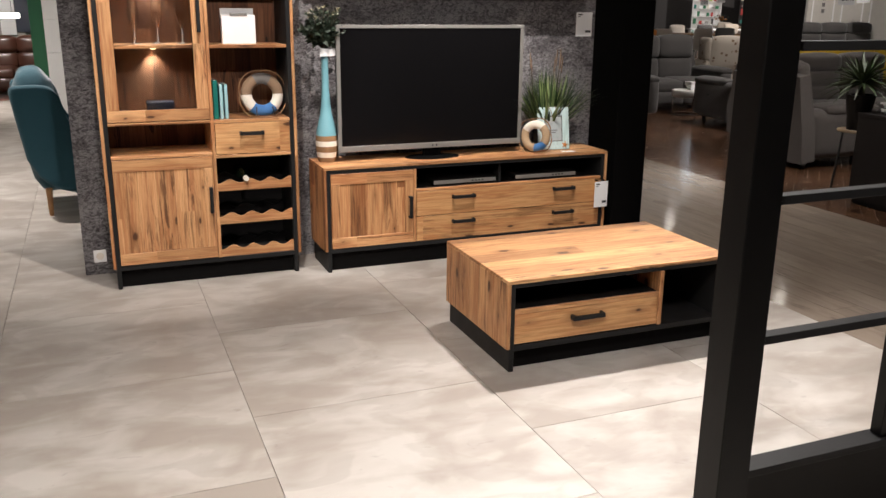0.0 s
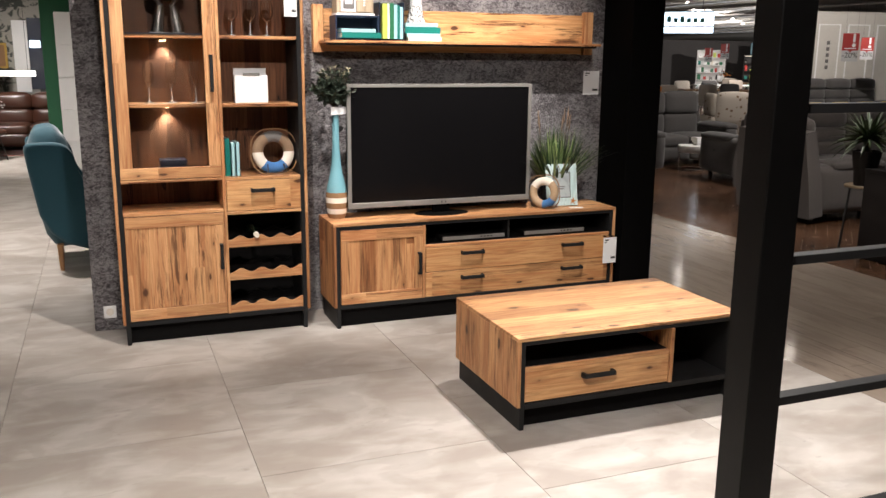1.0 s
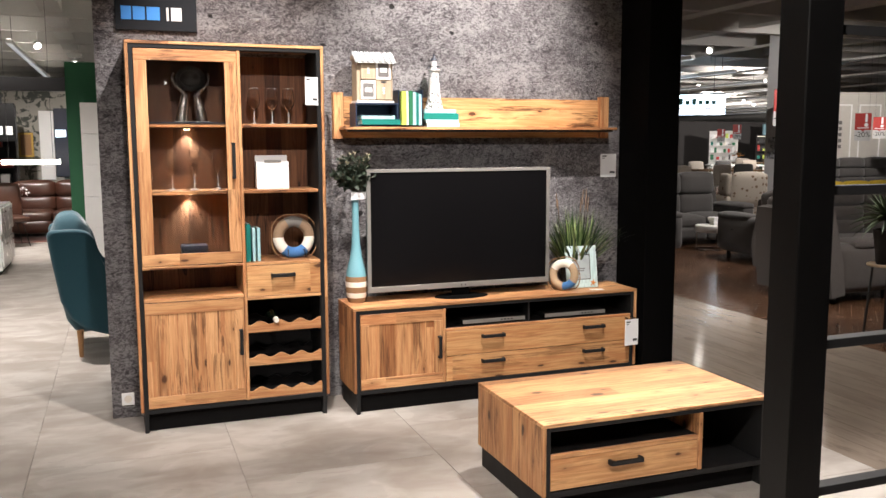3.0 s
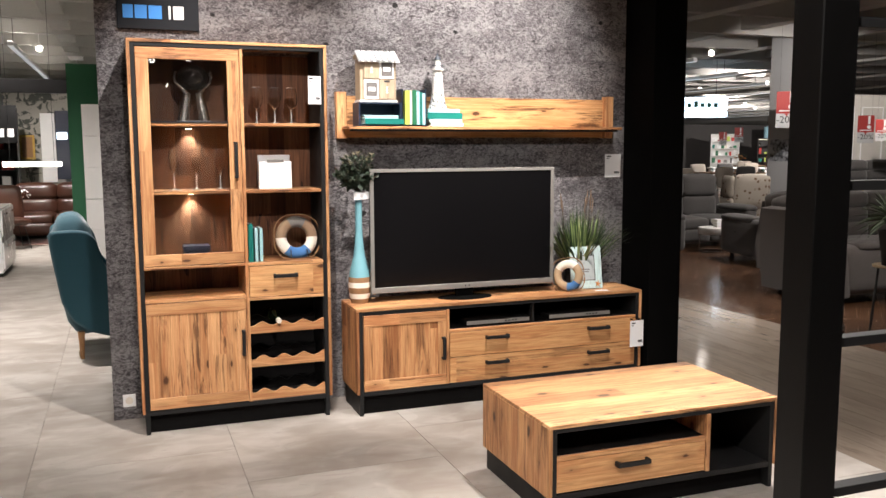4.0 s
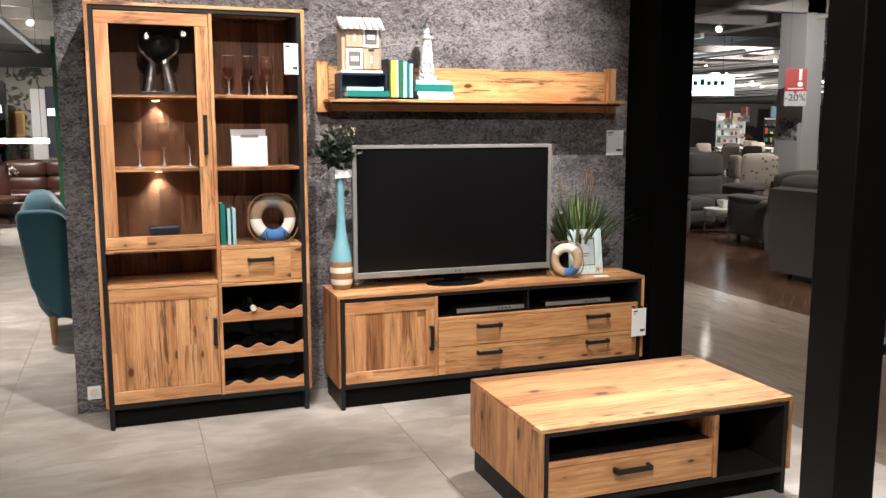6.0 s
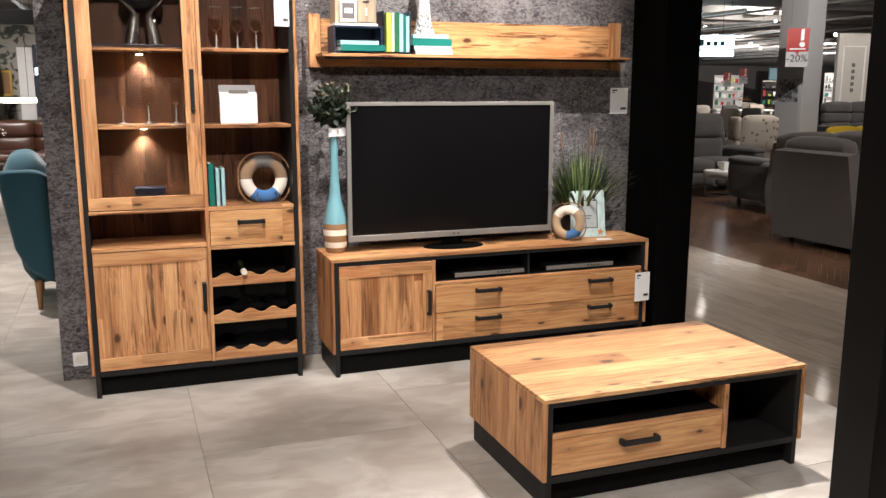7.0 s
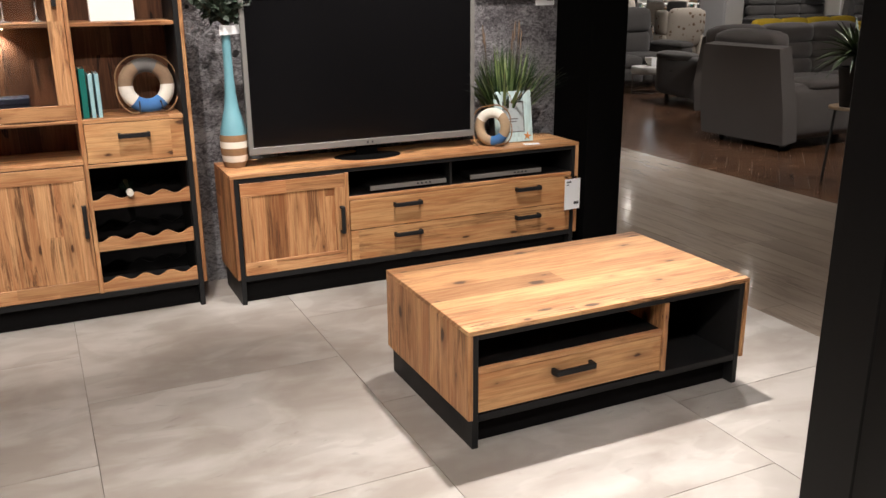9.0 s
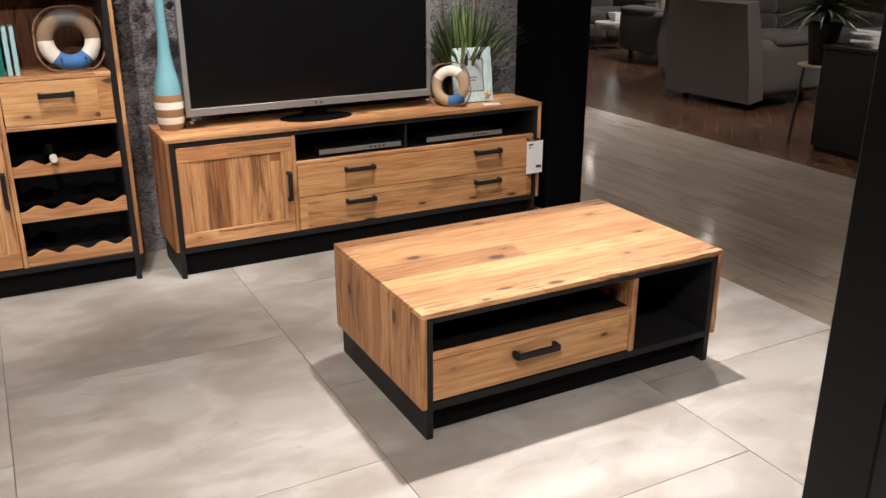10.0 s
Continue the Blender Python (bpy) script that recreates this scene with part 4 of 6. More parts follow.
# ---- players in the niche ----
for x, w in ((2.105, 0.405), (2.645, 0.42)):
    d = thing("disc_player", "flat silver disc player lying in the open niche", "disc player", x, 4.49, 0.4565, 0, "disc players")
    slab("casing", 0, w, 0.006, 0.20, 0.004, 0.036, DARK, d)
    slab("front", 0, w, 0, 0.0058, 0.010, 0.032, SILVER, d, 0.001, "silver front panel")
    for q in range(4):
        slab("button", w * 0.60 + q * 0.022, w * 0.60 + q * 0.022 + 0.012, -0.0015, -0.0002, 0.018, 0.026, INK, d, 0)
    for q in (0.03, w - 0.05):
        slab("foot", q, q + 0.02, 0.03, 0.05, 0, 0.004, INK, d, 0)

# ---- inside the cabinet ----
def thin_glass(name, veil):
    """Thin clear glass: almost see-through, with bright highlights and a pale veil for glints."""
    m = Nodes(name)
    m.bsdf.inputs["Alpha"].default_value = veil
    m.bsdf.inputs["Specular IOR Level"].default_value = 1.0
    return m.done((0.50, 0.50, 0.49), 0.05)


WGLASS, STEMGLASS = glass_mat("drinking_glass", (0.97, 0.97, 0.96), 1.3), thin_glass("stem_glass_with_glint", 0.40)


def glass(x, y, z, flute, label):
    g = thing("wine_glass", label, "glass", x, y, z, 0, "wine glasses")
    if flute:
        bowl = [(0.004, 0.085), (0.016, 0.10), (0.026, 0.125), (0.030, 0.15), (0.027, 0.19), (0.0225, 0.215), (0.0215, 0.215), (0.026, 0.19), (0.029, 0.15), (0.024, 0.125), (0.014, 0.102), (0.0, 0.09)]
    else:
        bowl = [(0.004, 0.075), (0.020, 0.088), (0.032, 0.11), (0.035, 0.135), (0.030, 0.175), (0.026, 0.195), (0.025, 0.195), (0.029, 0.175), (0.034, 0.135), (0.031, 0.112), (0.018, 0.091), (0.0, 0.08)]
    prof = [(0.033, 0.0), (0.033, 0.002), (0.012, 0.006), (0.0045, 0.014), (0.0038, 0.06)]
    part("bowl", lathe(bowl, 24, False), WGLASS, g, "", True)
    part("stem", lathe(prof + [bowl[0]], 20), STEMGLASS, g, "", True)
    # added whitish ring: the bright edge of the glass put into colour
    top = max(bowl, key=lambda v: (v[1], v[0]))
    part("rim_glint", tube([(top[0] * math.cos(k * 0.2618), top[0] * math.sin(k * 0.2618), top[1]) for k in range(24)], 0.0009, 5, True), STEMGLASS, g)
    return g


for dx in (0.657, 0.756, 0.846):
    glass(0.297 + dx, 4.70, 1.6335, False, "clear wine glass standing on the open pine shelf")
for dx in (0.215, 0.330, 0.455):
    glass(0.297 + dx, 4.72, 1.2795, True, "clear slim wine glass behind the glass door")
for k, (w, h, cov, lab) in enumerate(((0.024, 0.205, TEALBOOK, "teal book standing upright in the cabinet"), (0.016, 0.182, AQUABOOK, "pale aqua book standing in the cabinet"), (0.016, 0.182, AQUABOOK, "pale aqua book standing in the cabinet"))):
    book(0.297 + 0.580 + (0, 0.034, 0.060)[k], 4.60, 0.8885, w, 0.15, h, cov, lab, group="cabinet books")
hold = thing("brochure_box", "white cardboard brochure box with grey clip on shelf", "box", 0.297 + 0.655, 4.66, 1.2795)
slab("front", 0, 0.178, 0, 0.006, 0, 0.150, PAPER, hold)
slab("back", 0, 0.178, 0.05, 0.056, 0, 0.185, PAPER, hold)
slab("side", 0, 0.006, 0.0062, 0.0498, 0, 0.150, PAPER, hold)
slab("side", 0.172, 0.178, 0.0062, 0.0498, 0, 0.150, PAPER, hold)
slab("clip", 0.045, 0.135, -0.004, 0.004, 0.146, 0.160, SILVER, hold, 0.001, "grey clip")
NAVYBOX = paint("dark_navy_card", (0.010, 0.014, 0.028), 0.35)
dbox = thing("gift_box", "small dark blue lidded box with faint print", "box", 0.297 + 0.245, 4.66, 0.8925)
slab("body", 0.004, 0.136, 0.004, 0.11, 0, 0.062, NAVYBOX, dbox)
slab("lid", 0, 0.14, 0, 0.114, 0.0622, 0.088, NAVYBOX, dbox, 0.003)
slab("print_bar", 0.05, 0.11, 0.002, 0.0035, 0.036, 0.046, SILVER, dbox, 0)


def sculpture():
    """Two silver fore-limbs that rise from a plate and cup a ball, in one mesh."""
    bm = bmesh.new()

    def add(b):
        me = bpy.data.meshes.new("t")
        b.to_mesh(me)
        b.free()
        bm.from_mesh(me)
        bpy.data.meshes.remove(me)

    for s in (-1, 1):
        prof = [(0.030, 0.004), (0.029, 0.05), (0.024, 0.11), (0.019, 0.145), (0.022, 0.160), (0.012, 0.172)]
        add(moved(lathe(prof, 16), pose(s * 0.052, 0, 0, 0, s * -8, 0)))
        palm = bmesh.new()
        bmesh.ops.create_uvsphere(palm, u_segments=16, v_segments=10, radius=1.0)
        add(moved(palm, pose(s * 0.046, -0.004, 0.185, 0, s * 34, 0) @ Matrix.Diagonal((0.014, 0.032, 0.042, 1))))
        for k in range(4):
            y = -0.034 + 0.020 * k
            add(tube([(s * 0.058, y * 0.8, 0.195), (s * 0.082, y, 0.225), (s * 0.088, y, 0.255), (s * 0.082, y, 0.285)], 0.0075, 6))
    ball = bmesh.new()
    bmesh.ops.create_uvsphere(ball, u_segments=28, v_segments=18, radius=0.076)
    for f in ball.faces:
        f.material_index = 1
        f.smooth = True
    add(moved(ball, pose(0, 0, 0.255)))
    add(box(bmesh.new(), -0.085, 0.085, -0.03, 0.03, 0, 0.006))
    return bm


plate = thing("shelf_plate", "dark glossy plate lying on the cabinet shelf", "plate", 0.297, 4.545, 1.6333)
slab("sheet", 0.042, 0.547, 0.03, CD - 0.02, 0, 0.009, NAVYBOX, plate, 0.001)
figure = part("sculpture", moved(sculpture(), pose(0.297 + 0.325, 4.68, 1.6425) @ Matrix.Diagonal((1.05, 0.9, 0.9, 1))), paint("polished_silver", (0.72, 0.71, 0.69), 0.22, 1.0, 0.15), None, "", True)
tagged(figure, "silver sculpture of two arms cupping a dark ball", "sculpture")
figure.data.materials.append(paint("dark_polished_ball", (0.035, 0.032, 0.030), 0.12, 0.6, 0.1))
bottle = thing("wine_bottle", "dark wine bottle with pale capsule lying in the rack", "bottle", 0.297 + 0.735, 4.548, 0.548)
bottle.matrix_basis = pose(0.297 + 0.722, 4.53, 0.566, -90, 0, 0)
part("body", lathe([(0.012, 0.035), (0.013, 0.10), (0.032, 0.15), (0.034, 0.27), (0.02, 0.275)], 20), paint("dark_green_bottle", (0.01, 0.018, 0.01), 0.1), bottle, "", True)
part("capsule", lathe([(0.014, 0.0), (0.0145, 0.034)], 16), CREAM, bottle, "pale capsule", True)

# socket and sign on the wall
sock = thing("wall_socket", "white double wall socket on the grey wall", "socket", 0.200, WALL_Y, 0.072)
slab("plate", 0, 0.068, -0.010, -0.0005, 0, 0.072, WHITE, sock, 0.003)
part("outlet", moved(lathe([(0.021, 0), (0.019, 0.003)], 20), pose(0.034, -0.0102, 0.036, 90)), CREAM, sock)
sign = thing("wall_sign", "dark plate sign with blue and white lettering shapes", "sign", 0.262, WALL_Y, 2.135)
slab("plate", 0, 0.42, -0.022, -0.0005, 0, 0.19, paint("dark_blue_black_plate", (0.006, 0.007, 0.010), 0.6, gloss=0.2), sign, 0.002)
SIGNBLUE, SIGNWHITE = paint("sign_blue", (0.03, 0.22, 0.62), 0.5), paint("sign_white", (0.75, 0.75, 0.75), 0.5)
for x, w, mat in ((0.030, 0.052, SIGNBLUE), (0.090, 0.062, SIGNBLUE), (0.160, 0.068, SIGNBLUE), (0.262, 0.012, SIGNWHITE), (0.286, 0.055, SIGNWHITE)):
    slab("letter_shape", x, x + w, -0.0255, -0.0224, 0.055, 0.125, mat, sign, 0.001)


# ---- wing chair ----
def wing_chair(x, y, rz):
    c = thing("wing_chair", "teal velvet wing chair on tapered wooden legs", "armchair", x, y, 0, rz)
    side = [(0.0, 0.16), (0.70, 0.16), (0.76, 0.24), (0.76, 0.50), (0.70, 0.56), (0.40, 0.57), (0.29, 0.62), (0.235, 0.70), (0.215, 0.80), (0.19, 0.89), (0.11, 0.93), (-0.02, 0.93), (-0.105, 0.925), (-0.11, 0.85)]

    for _ in range(2):
        cut = []
        for (ax, az), (bx_, bz) in zip(side, side[1:] + side[:1]):
            cut += [(ax * 0.75 + bx_ * 0.25, az * 0.75 + bz * 0.25), (ax * 0.25 + bx_ * 0.75, az * 0.25 + bz * 0.75)]
        side = cut

    def panel(y0, y1):
        """The outline swept across y, with rounded rims."""
        bm = bmesh.new()
        mx, mz = sum(p[0] for p in side) / len(side), sum(p[1] for p in side) / len(side)
        rows = []
        for yy, inset in ((y0, 0.030), (y0 + 0.006, 0.014), (y0 + 0.022, 0.0), (y1 - 0.022, 0.0), (y1 - 0.006, 0.014), (y1, 0.030)):
            rows.append([bm.verts.new((px + (mx - px) * inset * 2.2, yy, pz + (mz - pz) * inset * 2.2)) for px, pz in side])
        n = len(side)
        for p, q in zip(rows, rows[1:]):
            for i in range(n):
                bm.faces.new((p[i], q[i], q[(i + 1) % n], p[(i + 1) % n]))
        bm.faces.new(rows[0])
        bm.faces.new(rows[-1][::-1])
        return bm
    part("wing", panel(0, 0.09), TEAL, c, "", True)
    part("wing", panel(0.62, 0.71), TEAL, c, "", True)
    part("backrest", moved(pad(0.24, 0.60, 0.83, 0.09, 0.035), pose(0.13, 0.375, 0.18, 0, -7)), TEAL, c, "", True)
    part("seat", moved(pad(0.62, 0.54, 0.26, 0.06, 0.02), pose(0.45, 0.355, 0.20)), TEAL, c, "", True)
    LEGW = paint("oak_leg", (0.30, 0.15, 0.06), 0.5)
    for lx, ly in ((0.075, 0.07), (0.075, 0.64), (0.68, 0.07), (0.68, 0.64)):
        part("leg", moved(lathe([(0.014, 0), (0.024, 0.20)], 14), pose(lx, ly, 0, 3 if ly < 0.3 else -3, 0)), LEGW, c, "tapered oak leg", True)
    return c


wing_chair(-0.145, 6.40, 3)


# ---- sofas ----
def back_shell(w, d, h):
    """Outer shell of a sofa back: straight below, drawn in above the arms, with softly rounded edges."""
    bm = bmesh.new()
    rings = []
    for z, half, deep in ((0.0, 0.5, 1.0), (0.40, 0.5, 1.0), (0.47, 0.492, 0.98), (0.75, 0.468, 0.9), (1.0, 0.448, 0.8)):
        hx, hy = w * half, d * deep / 2
        rings.append([bm.verts.new((x, y, z * h)) for x, y in ((-hx, -hy), (hx, -hy), (hx, hy), (-hx, hy))])
    for a, b in zip(rings, rings[1:]):
        for k in range(4):
            bm.faces.new((a[k], a[(k + 1) % 4], b[(k + 1) % 4], b[k]))
    bm.faces.new(rings[0][::-1])
    bm.faces.new(rings[-1])
    sharp = [e for e in bm.edges if e.calc_face_angle(0) > 0.6]
    bmesh.ops.bevel(bm, geom=sharp, offset=0.022, segments=3, affect="EDGES")
    return bm


def sofa(x, y, rz, seats, w_seat, label, mat=GREYSOFA, depth=0.95, seat_h=0.44, back_h=0.95, arm=0.24, arms=(True, True), ribs=3, group="sofas", head=True):
    """Faces -y; its left front corner stands at the origin."""
    s = thing("sofa", label, "sofa", x, y, 0, rz, group)
    w = seats * w_seat + arm * (arms[0] + arms[1])
    x0 = arm if arms[0] else 0
    part("base", box(bmesh.new(), x0 + 0.002, x0 + seats * w_seat - 0.002, 0.05, depth - 0.12, 0.09, seat_h - 0.17, 0.02), mat, s)
    part("back_panel", moved(back_shell(w, 0.17, back_h - 0.15), pose(w / 2, depth - 0.10, 0.07, -8)), mat, s, "", True)
    for on, ax in ((arms[0], 0), (arms[1], w - arm)):
        if on:
            part("arm", moved(pad(arm, depth - 0.06, 0.47, 0.07, 0.012, 6), pose(ax + arm / 2, depth / 2 - 0.04, 0.09)), mat, s, "", True)
            part("arm_pad", moved(pad(arm * 1.04, depth * 0.72, 0.10, 0.045, 0.012, 6), pose(ax + arm / 2, depth * 0.36, 0.50)), mat, s, "", True)
    for k in range(seats):
        cx = x0 + (k + 0.5) * w_seat
        part("seat_cushion", moved(pad(w_seat - 0.008, depth - 0.28, 0.19, 0.06, 0.018, 6), pose(cx, (depth - 0.28) / 2, seat_h - 0.18)), mat, s, "", True)
        part("footrest", moved(pad(w_seat - 0.02, 0.10, 0.20, 0.04, 0.012, 6), pose(cx, 0.035, 0.075)), mat, s, "", True)
        hb = (back_h - seat_h + 0.04) / ribs
        for q in range(ribs):
            part("back_cushion", moved(pad(w_seat - 0.010, 0.20 if q < ribs - 1 or not head else 0.24, hb + 0.02, 0.065, 0.02, 6), pose(cx, depth - 0.24 + 0.022 * q, seat_h - 0.04 + hb * q, -5)), mat, s, "", True)
    for fx in (0.12, w - 0.12):
        for fy in (0.14, depth - 0.16):
            part("foot", moved(lathe([(0.025, 0), (0.03, 0.10)], 12), pose(fx, fy, 0)), INK, s)
    return s


MIDGREY = cloth("grey_upholstery", (0.074, 0.063, 0.057))
sofa(7.42, 6.10, 93, 1, 0.70, "grey fabric recliner sofa with its back to the aisle", MIDGREY, 0.98, 0.43, 0.97, 0.26, (True, False))
sofa(7.25, 7.14, 0, 3, 0.70, "grey fabric recliner sofa with ribbed back cushions", MIDGREY, 0.95, 0.43, 0.94, 0.22, (False, True))
sofa(7.55, 10.45, 0, 2, 0.62, "dark grey recliner sofa with ribbed back and arms", GREYSOFA, 0.98, 0.43, 1.03, 0.24, ribs=2)
sofa(6.30, 9.30, 12, 1, 0.62, "low dark grey recliner armchair beside the aisle", GREYSOFA, 0.95, 0.42, 0.62, 0.2, (True, True), 1)
rec = sofa(8.79, 9.36, 175, 1, 0.62, "dark grey recliner armchair with round side lever", GREYSOFA, 0.95, 0.42, 0.62, 0.2, (True, True), 1)
part("lever_plate", moved(lathe([(0.035, 0), (0.035, 0.006)], 16), pose(1.025, 0.38, 0.36, 90, 0, 90)), INK, rec)
sofa(13.3, 12.9, 3, 4, 0.72, "long yellow fabric sofa", paint("yellow_fabric", (0.62, 0.42, 0.03), 0.9, 0.0, 0.2, 60), 0.9, 0.36, 0.68, 0.2, (True, True), 1, head=False)
sofa(15.7, 15.6, 0, 3, 0.8, "dark grey leather sofa with cushions", GREYSOFA, 0.95, 0.44, 1.10, 0.24)
sofa(18.9, 15.2, 5, 3, 0.8, "dark grey leather sofa in the far row", GREYSOFA, 0.95, 0.44, 1.05, 0.24)
BROWN = paint("brown_leather", (0.060, 0.023, 0.014), 0.35, 0.0, 0.25, 12)
sofa(-1.75, 15.4, -3, 3, 0.66, "brown leather sofa on a red rug", BROWN, 0.95, 0.42, 0.88, 0.24, ribs=2)
sofa(-0.42, 14.5, -68, 1, 0.66, "brown leather armchair turned to the aisle", BROWN, 0.9, 0.44, 0.95, 0.22, ribs=1)

# side table with books, plant on its stand, magazine cabinet
wt = thing("side_table", "round white side table on a thin metal hoop", "table", 8.14, 10.02)
part("top", moved(lathe([(0.22, 0.0), (0.225, 0.01), (0.225, 0.085), (0.22, 0.095)], 32), pose(0, 0, 0.25)), WHITE, wt, "", True)
part("hoop", tube([(0.20 * math.cos(a), 0.20 * math.sin(a), 0.01) for a in [k * 0.2618 for k in range(24)]], 0.008, 6, True), CHROME, wt)
for k in range(3):
    a = k * 2.094 + 2.6
    part("leg", tube([(0.20 * math.cos(a), 0.20 * math.sin(a), 0.01), (0.20 * math.cos(a), 0.20 * math.sin(a), 0.25)], 0.008, 6), CHROME, wt)
for k, (w, L) in enumerate(((0.035, 0.17), (0.03, 0.15), (0.045, 0.12))):
    book(8.14, 9.96, 0.346 + sum((0.0355, 0.0305, 0.0455)[:k]) + w, w, 0.13, L, PAPER, "white book stacked on the round side table", 10 * k - 12, 90, "side table books")

BLACKOAK = paint("black_stained_oak", (0.010, 0.008, 0.0075), 0.5, 0.0, 0.3, 20, gloss=0.25)
mag = thing("magazine_cabinet", "black wooden cabinet topped with magazines", "cabinet", 5.77, 4.36, 0, -2)
slab("body", 0.006, 0.594, 0.006, 0.50, 0.04, 0.690, BLACKOAK, mag)
slab("top", 0, 0.60, 0, 0.506, 0.6905, 0.715, BLACKOAK, mag)
slab("plinth", 0.03, 0.57, 0.03, 0.48, 0, 0.04, INK, mag)
slab("door", 0.02, 0.298, -0.006, 0.0055, 0.06, 0.68, BLACKOAK, mag)
slab("door", 0.302, 0.58, -0.006, 0.0055, 0.06, 0.68, BLACKOAK, mag)
zz = 0.7155
REDP = paint("red_print", (0.42, 0.05, 0.03), 0.4)
for k in range(7):
    mat = (PAPER, REDP, INK, PAPER, REDP, SILVER, INK)[k]
    mg = thing("magazine", "glossy magazine in a pile on the black cabinet", "magazine", 5.87 + 0.012 * (k % 3), 4.43 + 0.01 * (k % 2), zz, 7 * (k % 3) - 6, "magazine pile")
    slab("page_block", 0, 0.22, 0, 0.29, 0, 0.014, PAPER, mg, 0)
    slab("cover", 0, 0.22, 0, 0.29, 0.0142, 0.0152, mat, mg, 0)
    slab("back_cover", 0, 0.22, -0.001, -0.0002, 0, 0.0152, mat, mg, 0)
    zz += 0.0158


def yucca():
    st = thing("plant_stand", "small round wooden side table under a yucca", "table", 5.93, 4.98)
    part("top", moved(lathe([(0.145, 0), (0.15, 0.01), (0.145, 0.02)], 32), pose(0, 0, 0.545)), paint("pale_wood_top", (0.30, 0.22, 0.14), 0.5), st, "", True)
    for k in range(3):
        a = k * 2.094 + 0.4
        part("leg", tube([(0.14 * math.cos(a), 0.14 * math.sin(a), 0.0), (0.10 * math.cos(a), 0.10 * math.sin(a), 0.545)], 0.010, 8), INK, st)
    t = thing("yucca", "green yucca in a tall black pot", "potted plant", 5.90, 4.96, 0.5655)
    part("pot", lathe([(0.075, 0), (0.085, 0.10), (0.11, 0.26), (0.112, 0.275), (0.10, 0.275), (0.098, 0.24)], 32), BLACKOAK, t, "tall black pot", True)
    part("trunk", lathe([(0.028, 0.22), (0.024, 0.33), (0.03, 0.38)], 12), STEM, t, "", True)
    bm = bmesh.new()
    for k in range(75):
        a, lift = k * 2.39996, 1.25 - 1.35 * (k / 75)
        L = rng.uniform(0.26, 0.36)
        out, side = Vector((math.cos(a), math.sin(a), 0)), Vector((-math.sin(a), math.cos(a), 0))
        prev = None
        for q in range(7):
            u = q / 6
            p = Vector((0, 0, 0.36)) + out * (L * u * math.cos(lift * 0.9)) + Vector((0, 0, L * (u * math.sin(lift) - 0.38 * u * u * (1.2 - 0.6 * lift))))
            ww = 0.016 * (1 - u ** 1.8) * (0.6 + u) + 0.0006
            tri = (bm.verts.new(p - side * ww), bm.verts.new(p - Vector((0, 0, ww * 0.5))), bm.verts.new(p + side * ww))
            if prev:
                bm.faces.new((prev[0], prev[1], tri[1], tri[0]))
                bm.faces.new((prev[1], prev[2], tri[2], tri[1]))
            prev = tri
    part("leaves", bm, paint("yucca_leaf", (0.028, 0.045, 0.014), 0.45, 0.0, 0.3, 15), t, "dark green sword-shaped leaves")


yucca()

# floral wing chair, far furniture
FL = Nodes("floral_cloth")
c = FL.coord()
f1 = FL.voronoi(c, 9.0)
f2 = FL.noise(c, 16.0, 3)
FLORAL = FL.done(FL.mix(FL.ramp(FL.math("MULTIPLY_ADD", f2, 0.5, f1), [(0.42, 1.0), (0.52, 0.0)]), (0.42, 0.37, 0.31), (0.16, 0.10, 0.06)), 0.9)


def floral_chair(x, y, rz):
    c = thing("floral_wing_chair", "cream wing chair with a brown flower print", "armchair", x, y, 0, rz)
    part("backrest", moved(pad(0.62, 0.14, 0.72, 0.07, 0.02), pose(0.40, 0.60, 0.42, -6)), FLORAL, c, "", True)
    for wx in (0.06, 0.74):
        part("wing", moved(pad(0.11, 0.42, 0.46, 0.05, 0.01), pose(wx, 0.44, 0.64)), FLORAL, c, "", True)
        part("arm", moved(pad(0.13, 0.62, 0.46, 0.06, 0.01), pose(wx, 0.33, 0.18)), FLORAL, c, "", True)
    part("seat", moved(pad(0.60, 0.60, 0.28, 0.06, 0.02), pose(0.40, 0.30, 0.18)), FLORAL, c, "", True)
    for lx, ly in ((0.08, 0.06), (0.72, 0.06), (0.08, 0.62), (0.72, 0.62)):
        part("leg", moved(lathe([(0.018, 0), (0.026, 0.19)], 12), pose(lx, ly, 0)), STEM, c)
    return c


fc = floral_chair(11.45, 13.1, 165)
fc.matrix_basis = pose(11.45, 13.1, 0, 0, 0, 165) @ Matrix.Diagonal((0.98, 0.98, 0.86, 1))


def text_mesh(body, size):
    cu = bpy.data.curves.new("text", "FONT")
    cu.body, cu.size, cu.extrude, cu.align_x, cu.align_y = body, size, 0.002, "CENTER", "CENTER"
    tmp = bpy.data.objects.new("text", cu)
    scene.collection.objects.link(tmp)
    me = bpy.data.meshes.new_from_object(tmp.evaluated_get(bpy.context.evaluated_depsgraph_get()))
    bpy.data.objects.remove(tmp)
    return me


RED = paint("red_card", (0.38, 0.022, 0.016), 0.5, 0.0, 0.05)
LIGHTCARD = paint("light_grey_card", (0.50, 0.50, 0.50), 0.6, 0.0, 0.04)


